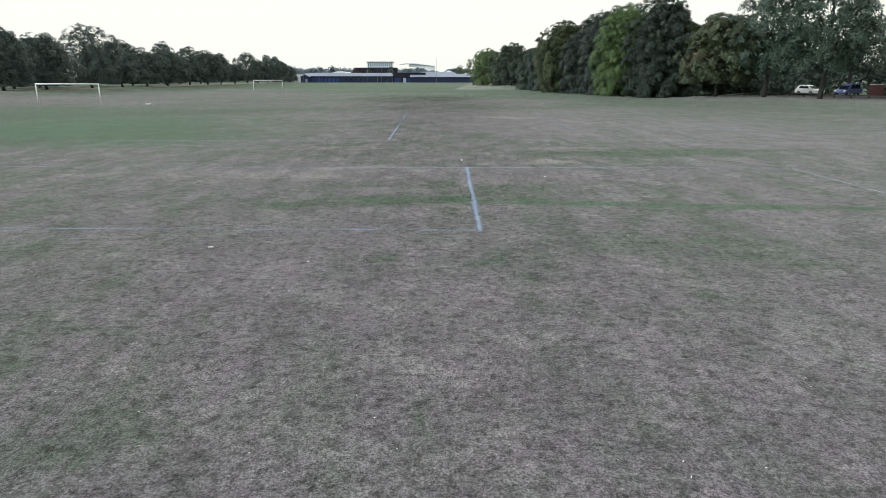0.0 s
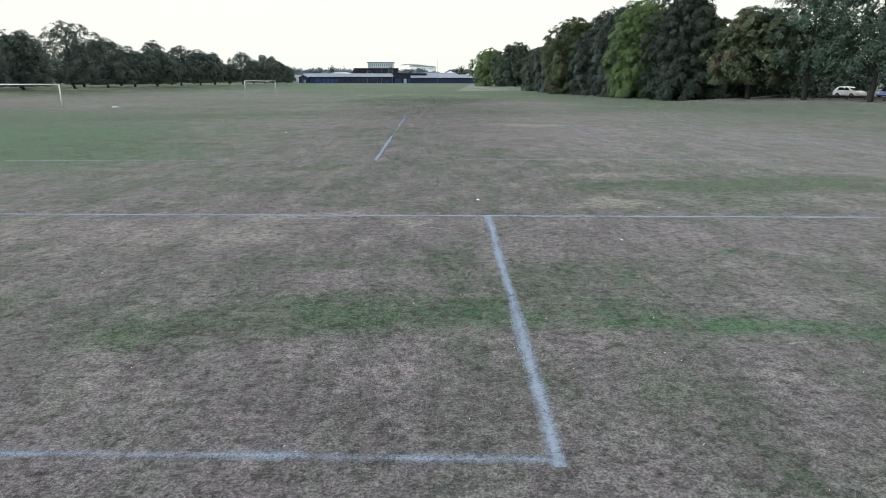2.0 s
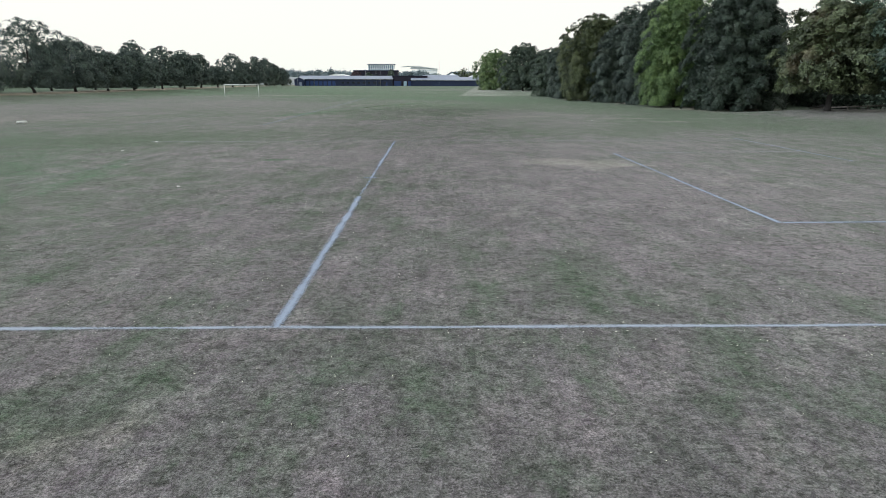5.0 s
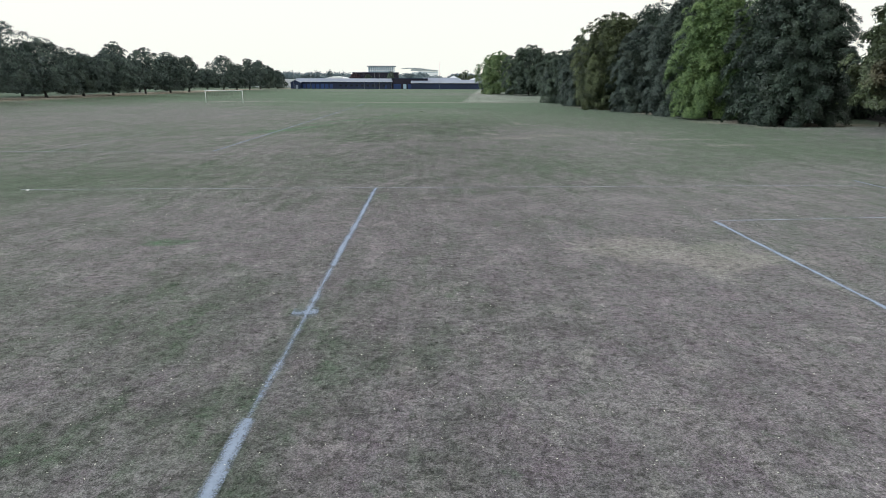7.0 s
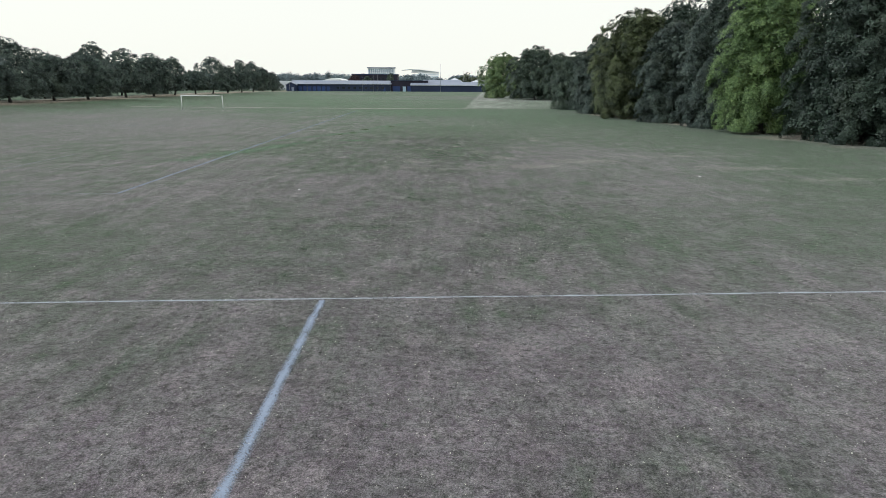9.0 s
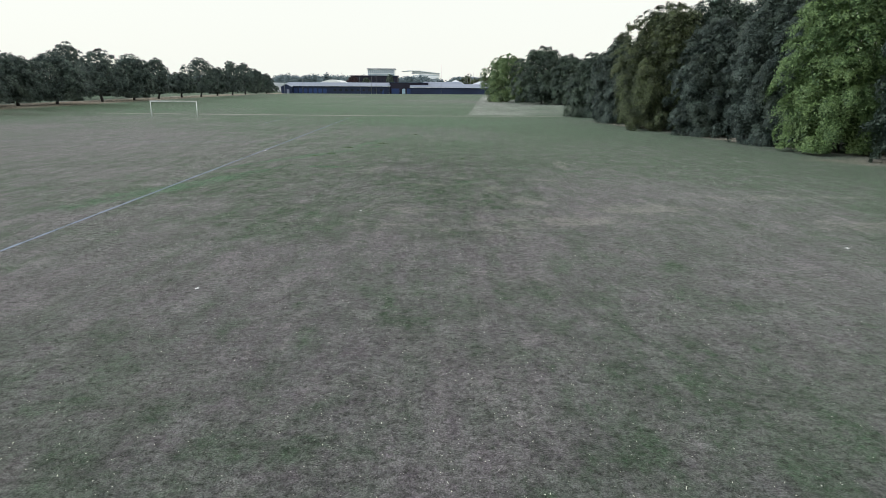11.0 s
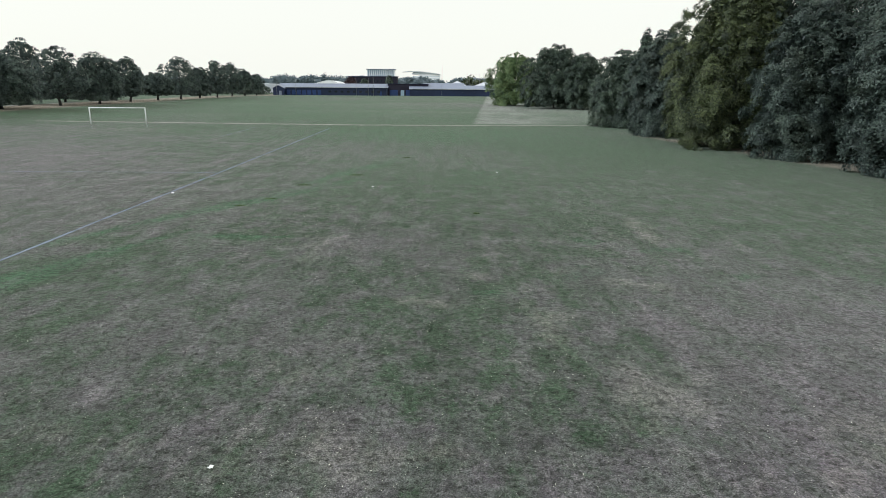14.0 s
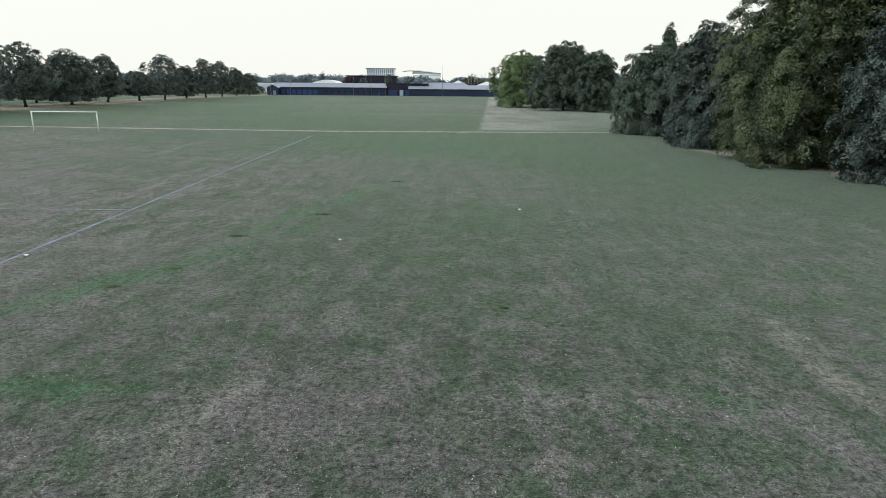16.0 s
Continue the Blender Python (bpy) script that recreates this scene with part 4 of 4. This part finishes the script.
def car(place, turn, paint, label, tall=1.5, long=4.1):
    """A car that points along its own y."""
    ob = thing("car", place, label, "car", "cars on the road", turn=turn)
    h, q = long / 2, tall
    side = [(-h, 0.32), (-h, 0.72), (-h + 0.1, 0.95), (h - 0.85, 0.93), (h - 0.3, 0.8), (h - 0.06, 0.66), (h, 0.52), (h - 0.05, 0.3)]
    bm = prism(side, "x", -0.86, 0.86)
    bmesh.ops.bevel(bm, geom=[e for e in bm.edges], offset=0.06, segments=2, affect="EDGES")
    part("body", bm, paint, ob)
    roof = [(-h + 0.08, 0.93), (-h + 0.3, q - 0.2), (-h + 0.6, q - 0.04), (-h + 1.2, q), (h - 1.95, q - 0.04), (h - 1.5, q - 0.2), (h - 0.8, 0.9)]
    bm = prism(roof, "x", -0.76, 0.76)
    for v in bm.verts:
        if v.co.z > 1.0:
            v.co.x *= 0.86
    bmesh.ops.bevel(bm, geom=[e for e in bm.edges], offset=0.05, segments=2, affect="EDGES")
    part("cabin", bm, paint, ob)
    for s in (-1, 1):
        for lo, hi in ((-h + 0.62, -0.35), (-0.25, h - 1.5)):
            bm = bmesh.new()
            vs = [bm.verts.new((s * x, y, z)) for x, y, z in ((0.775, lo, 0.97), (0.775, hi + 0.3, 0.97), (0.70, hi - 0.05, q - 0.14), (0.70, lo + 0.12, q - 0.14))]
            bm.faces.new(vs)
            bmesh.ops.solidify(bm, geom=bm.faces[:], thickness=0.02)
            part("side_window", bm, GLASS, ob, "dark side window")
        part("headlight", box(s * 0.66 - 0.16, h - 0.16, 0.6, s * 0.66 + 0.16, h - 0.02, 0.74, 0.03), LAMP_CLEAR, ob, "clear headlight")
        part("tail_light", box(s * 0.72 - 0.1, -h - 0.02, 0.7, s * 0.72 + 0.1, -h + 0.1, 0.92, 0.02), LAMP_RED, ob, "red tail light")
        for y in (-h + 0.75, h - 0.8):
            wheel = part("wheel", tube([(s * 0.68, y, 0.31), (s * 0.88, y, 0.31)], [0.31, 0.31], 18), TYRE, ob)
            part("rim", tube([(s * 0.87, y, 0.31), (s * 0.89, y, 0.31)], [0.2, 0.19], 12), STEEL, wheel, "grey metal rim")
    for name, a, b in (("windscreen", (h - 0.84, 0.95), (h - 1.62, q - 0.16)), ("rear_window", (-h + 0.13, 0.98), (-h + 0.42, q - 0.12))):
        bm = bmesh.new()
        o = 0.05 if name == "windscreen" else -0.05
        vs = [bm.verts.new((x, y + o, z)) for x, y, z in ((-0.66, *a), (0.66, *a), (0.58, *b), (-0.58, *b))]
        bm.faces.new(vs)
        bmesh.ops.solidify(bm, geom=bm.faces[:], thickness=0.02)
        part(name, bm, GLASS, ob, "dark glass")
    return ob


car((53.6, 88.5, rise(53.6, 88.5) + 0.015), 180 + SLOPE, CAR_WHITE, "small white hatchback on the road", 1.45, 3.6)
car((59.5, 89.0, rise(59.5, 89.0)), 118, CAR_BLUE, "pale blue people carrier parked off the road", 1.65, 4.3)

wall = thing("garden_wall", (60.5, 78.0, 0.75), "low red brick wall beyond the road", "wall", kind="structure", turn=SLOPE)
part("brickwork", box(0, -14, 0, 0.25, 6, 1.5, 0.01), BRICK, wall)
part("coping", box(-0.04, -14, 1.5, 0.29, 6, 1.58, 0.015), CONCRETE, wall)

# ---------------------------------------------------------------- the low buildings at the end of the field
def long_shed(name, x0, x1, y0, y1, eave, ridge, wall_mat, roof_mat, label, bays=()):
    ob = thing(name, (x0, y0, 0), label, "building", "buildings beyond the field")
    w, d = x1 - x0, y1 - y0
    part("wall", box(0, 0, 0, w, d, eave), wall_mat, ob)
    part("roof", prism([(-0.5, eave - 0.05), (d / 2, ridge), (d + 0.5, eave - 0.05), (d + 0.5, eave + 0.15), (d / 2, ridge + 0.22), (-0.5, eave + 0.15)], "x", -0.5, w + 0.5), roof_mat, ob, "grey metal roof")
    part("gutter", box(-0.5, -0.62, eave - 0.12, w + 0.5, -0.5, eave + 0.12, 0.03), PALE_ROOF, ob, "pale gutter")
    for a, b, z0, z1, what, mat in bays:
        p = part(what, box(a - x0, -0.12, z0, b - x0, 0.1, z1, 0.02), mat, ob)
        if what == "window":
            part("pane", box(a - x0 + 0.08, -0.15, z0 + 0.08, b - x0 - 0.08, -0.121, z1 - 0.08), GLASS, p, "dark glass pane")
    return ob


bays = [(-77 + i * 2.6, -75.2 + i * 2.6, 0.1, 2.6, "panel", BLUE) for i in range(7)]
bays += [(-56 + i * 3.1, -54.4 + i * 3.1, 1.3, 2.4, "window", NAVY) for i in range(9)]
bays += [(-30.0, -28.9, 0.0, 2.1, "door", BLUE), (-42.6, -41.5, 0.0, 2.1, "door", NAVY)]
long_shed("low_building", -81.0, -26.0, 400.0, 412.0, 3.9, 5.6, NAVY, ROOF, "long low navy building with a grey metal roof", bays)
long_shed("low_building", -14.5, 40.0, 398.0, 409.0, 3.4, 5.0, NAVY, ROOF, "long low navy building with a grey metal roof", [(i * 6.0 - 12, i * 6.0 - 9.5, 0.1, 2.3, "panel", NAVY) for i in range(8)])
long_shed("low_building", -8.0, 13.0, 414.0, 426.0, 4.4, 6.2, NAVY, ROOF, "grey-roofed shed standing behind the front row")
hall = thing("flat_roofed_hall", (-26.0, 401.5, 0), "dark flat-roofed hall with a pale blue door", "building", "buildings beyond the field")
part("wall", box(0, 0, 0, 20.6, 14, 5.7), MAROON, hall)
part("roof", box(-0.3, -0.3, 5.7, 20.9, 14.3, 5.95, 0.05), NAVY, hall)
part("door", box(6.6, -0.15, 0, 8.4, 0.05, 2.7, 0.03), PALE_BLUE, hall, "pale blue double door")
part("panel", box(1.0, -0.12, 0, 5.2, 0.05, 2.8, 0.03), BLUE, hall)
part("panel", box(9.2, -0.12, 0, 11.2, 0.05, 2.8, 0.03), BLUE, hall)
gable = thing("gabled_porch", (-83.0, 396.5, 0), "small dark gabled porch at the building's end", "building", "buildings beyond the field")
part("wall", prism([(0, 0), (5.4, 0), (5.4, 3.4), (2.7, 4.7), (0, 3.4)], "y", 0, 8), NAVY, gable)
for s in (-1, 1):
    part("roof", prism([(2.7, 4.75), (2.7 + s * 3.1, 3.2), (2.7 + s * 3.1, 3.4), (2.7, 4.95)], "y", -0.3, 8.3), ROOF, gable)
part("door", box(2.9, -0.12, 0, 4.2, 0.05, 2.1, 0.02), ROOF, gable)
for x, y, w, h in ((10.0, 425.0, 9.0, 2.4), (25.0, 425.0, 9.5, 2.0)):
    ob = thing("pavilion", (x, y, 0), "pavilion with a pale pyramid roof behind the sheds", "building", "buildings beyond the field")
    part("wall", box(-w / 2, -w / 2, 0, w / 2, w / 2, 5.2), NAVY, ob)
    bm = bmesh.new()
    bmesh.ops.create_cone(bm, cap_ends=True, segments=4, radius1=w * 0.78, radius2=0.15, depth=h, matrix=Matrix.Translation((0, 0, 5.2 + h / 2)) @ Matrix.Rotation(radians(45), 4, "Z"))
    part("roof", bm, PALE_ROOF, ob)
ob = thing("marquee", (-78.0, 520.0, 0), "long white tent-like roof behind the low building", "marquee", "buildings beyond the field")
part("canvas", prism([(-12, 0), (-12, 4.6), (-9, 5.6), (-4, 7.0), (0, 7.9), (2, 7.7), (6, 7.2), (9, 5.6), (11, 4.6), (11, 0)], "y", 0, 30), HAZED_WHITE, ob)
ob = thing("marquee", (-112.0, 470.0, 0), "long pale flat roof behind the low building", "marquee", "buildings beyond the field")
part("canvas", prism([(-22, 0), (-22, 4.2), (0, 5.6), (30, 4.6), (30, 0)], "y", 0, 20), PALE_ROOF, ob)

ob = thing("brick_block", (-77.0, 620.0, 0), "dark red-brown three-storey block in the distance", "building", "buildings beyond the field")
part("wall", box(0, 0, 0, 41, 18, 11.4), MAROON, ob)
part("roof", box(-0.5, -0.5, 11.4, 41.5, 18.5, 12.1, 0.1), NAVY, ob)
for j in range(2):
    for i in range(12):
        p = part("window", box(1.6 + i * 3.2, -0.15, 3.2 + j * 3.8, 3.4 + i * 3.2, 0.1, 5.2 + j * 3.8), NAVY, ob)
        part("pane", box(1.75 + i * 3.2, -0.2, 3.35 + j * 3.8, 3.25 + i * 3.2, -0.151, 5.05 + j * 3.8), GLASS, p, "dark glass pane")
ob = thing("office_block", (-104.0, 1000.0, 0), "pale office block with tall striped windows", "building", "buildings beyond the field")
part("wall", box(0, 0, 0, 39.5, 20, 25.5), HAZED_WHITE, ob)
part("roof", box(-1.2, -1.2, 25.5, 40.7, 21, 26.6, 0.1), ROOF, ob, "grey projecting roof")
for i in range(13):
    for j in range(3):
        p = part("window", box(1.2 + i * 2.95, -0.15, 8.6 + j * 5.6, 2.75 + i * 2.95, 0.1, 13.6 + j * 5.6), ROOF, ob)
        part("pane", box(1.35 + i * 2.95, -0.25, 8.8 + j * 5.6, 2.6 + i * 2.95, -0.151, 13.4 + j * 5.6), OFFICE_GLASS, p, "bluish glass pane")
ob = thing("stadium", (-34.0, 1100.0, 0), "pale stadium with a swept curved roof far away", "stadium", "buildings beyond the field")
for j, (x0, x1, z0, z1) in enumerate(((-16, 34, 0, 10), (-13, 35, 10.6, 14.2), (-9, 36, 14.8, 18.0), (2, 36, 18.6, 21.2))):
    part("tier", box(x0, 2 + j, z0, x1, 40, z1, 0.2), HAZED_WHITE, ob)
    part("window_band", box(x0 + 1, 3 + j, z1, x1 - 1, 39, z1 + 0.6), HAZED_GLASS, ob, "long grey window band")
part("bowl", prism([(-10, 21.2), (36, 21.2), (36, 22.0), (26, 22.6), (4, 24.9), (-8, 24.6)], "y", 5, 40), STAND, ob, "pale grey glazed upper stand")
part("roof", prism([(-26, 24.6), (-14, 26.4), (4, 26.0), (26, 23.4), (36, 21.8), (26, 22.4), (4, 24.8), (-14, 25.4)], "y", 3.5, 46), HAZED_WHITE, ob, "white swept roof")
tree("tree", (-72.0, 600.0, 0), 11.0, 6.0, 0.5, LEAF_RED, "dark purple-leaved tree before the brick block", "trees beyond the field", 61, 5000, 0.5, 60)
tree("tree", (-60.0, 590.0, 0), 9.5, 4.0, 0.5, LEAF_DARK, "dark green tree before the brick block", "trees beyond the field", 62, 4000, 0.5, 60)
tree("tree", (-40.0, 590.0, 0), 12.0, 4.0, 0.5, LEAF_DARK, "dark green tree before the brick block", "trees beyond the field", 63, 4000, 0.5, 60)


def pole(x, y, h, label):
    ob = thing("pole", (x, y, 0), label, "pole", "poles by the buildings")
    part("shaft", tube([(0, 0, 0), (0, 0, h * 0.6), (0, 0, h)], [0.09, 0.07, 0.045], 8), STEEL, ob)
    part("cap", tube([(0, 0, h), (0, 0, h + 0.12)], [0.09, 0.03], 8), PALE_ROOF, ob)


for x, y, h in ((-80.5, 394, 9.0), (-71, 394, 8.5), (-41.0, 394, 9.5), (-35.0, 394, 11.0), (-32.5, 394, 11.0), (-25.8, 394, 13.0), (1.6, 394, 14.6), (15.6, 430, 11.6), (17.2, 431, 11.8), (18.8, 430, 11.4), (20.6, 432, 11.8), (22.5, 430, 11.5), (24.7, 431, 11.6), (34.0, 430, 12.0)):
    pole(x, y, h, "tall thin grey metal pole beside the buildings")


# ---------------------------------------------------------------- grass blades and pale flecks along the way
def blades():
    rng = np.random.default_rng(77)
    tufts = 78000
    tx = rng.normal(size=tufts) * 4.6
    ty = rng.uniform(2.0, 104.0, tufts) + np.maximum(0, rng.normal(size=tufts)) * 9.0
    tx *= 1 + 0.35 * np.clip((ty - 70) / 25, 0, 1)
    keep = np.abs(tx) < 13
    tx, ty = tx[keep], ty[keep]
    each = 7
    apart = rng.uniform(0.015, 0.07, len(tx)).repeat(each)
    n = len(tx) * each
    x = tx.repeat(each) + rng.normal(size=n) * apart
    y = ty.repeat(each) + rng.normal(size=n) * apart
    az = rng.uniform(0, 6.283, n)
    lush = np.maximum(spread(tx, ty, DULLS), spread(tx, ty, GREENS_NEAR + GREENS_FAR)).repeat(each)
    long = rng.uniform(0.03, 0.085, n) * (1 + 0.7 * lush)
    rise = rng.uniform(0.05, 0.5, n) ** 1.4
    coarse = 1 + 0.2 * np.clip((y - 70) / 25, 0, 1)      # blades are coarser towards the far end
    long *= coarse
    wide = rng.uniform(0.003, 0.0075, n) * coarse
    base = np.stack([x, y, np.full(n, -0.002)], 1)
    flat = np.stack([np.cos(az), np.sin(az), np.zeros(n)], 1)
    side = np.stack([-np.sin(az), np.cos(az), np.zeros(n)], 1)
    tip = base + flat * (long * np.sqrt(1 - rise ** 2))[:, None] + np.array([0, 0, 1.0]) * (long * rise + 0.006)[:, None]
    verts = np.stack([base - side * wide[:, None], base + side * wide[:, None], tip], 1).reshape(-1, 3)
    me = mesh_from("grass_blades", verts, np.arange(3 * n).reshape(n, 3), BLADE)
    wear(me, verts[:, 0], verts[:, 1])
    tagged(new("grass_blades", me), "short dry grass blades on the worn field", "grass", kind="stuff")


def flecks():
    rng = np.random.default_rng(78)
    n = 38000
    x = rng.normal(size=n) * 9.0
    y = 30 + 100 * rng.random(n) ** 0.8
    few = 700
    x = np.concatenate([x, rng.normal(size=few) * 5])
    y = np.concatenate([y, rng.uniform(3, 35, few)])
    n += few
    p = np.stack([x, y, rng.uniform(0.02, 0.045, n)], 1)
    v, f = leaf_cards(rng, p, np.tile((0, 0, 1.0), (n, 1)), 0.012, 1.2)
    tagged(new("clover_heads", mesh_from("clover_heads", v, f, FLOWER)), "tiny pale clover heads and leaf bits in the grass", "flowers", kind="stuff")


def grass_tuft(x, y, wide, tall, seed):
    """The blades of a low clump of longer grass."""
    rng = np.random.default_rng(seed)
    n = 240
    px, py = rng.normal(size=n) * wide * 0.5, rng.normal(size=n) * wide * 0.22
    az, lean = rng.uniform(0, 6.283, n), rng.uniform(0.1, 0.7, n)
    high = tall * rng.uniform(0.4, 1.1, n) * np.exp(-(px / wide) ** 2)
    base = np.stack([px, py, np.full(n, -0.004)], 1) + np.array([x, y, 0])
    side = np.stack([-np.sin(az), np.cos(az), np.zeros(n)], 1) * rng.uniform(0.006, 0.014, n)[:, None]
    tip = base + np.stack([np.cos(az) * lean * high, np.sin(az) * lean * high, high], 1)
    verts = np.stack([base - side, base + side, tip], 1).reshape(-1, 3)
    return verts


TUFTS = ((-7.6, 113.7, 0.9, 0.16), (-5.1, 117.9, 1.0, 0.18), (-8.3, 109.3, 0.8, 0.14), (-9.3, 107.4, 0.6, 0.12), (2.0, 105.8, 0.35, 0.14), (-2.3, 127.8, 0.7, 0.16))
tufts = np.concatenate([grass_tuft(x, y, wide * 0.6, tall * 0.55, 90 + i) for i, (x, y, wide, tall) in enumerate(TUFTS)])
tagged(new("grass_tufts", mesh_from("grass_tufts", tufts, np.arange(len(tufts)).reshape(-1, 3), LEAF_FRESH)), "low tufts of longer green grass on the field", "grass", kind="stuff")
blades()
flecks()
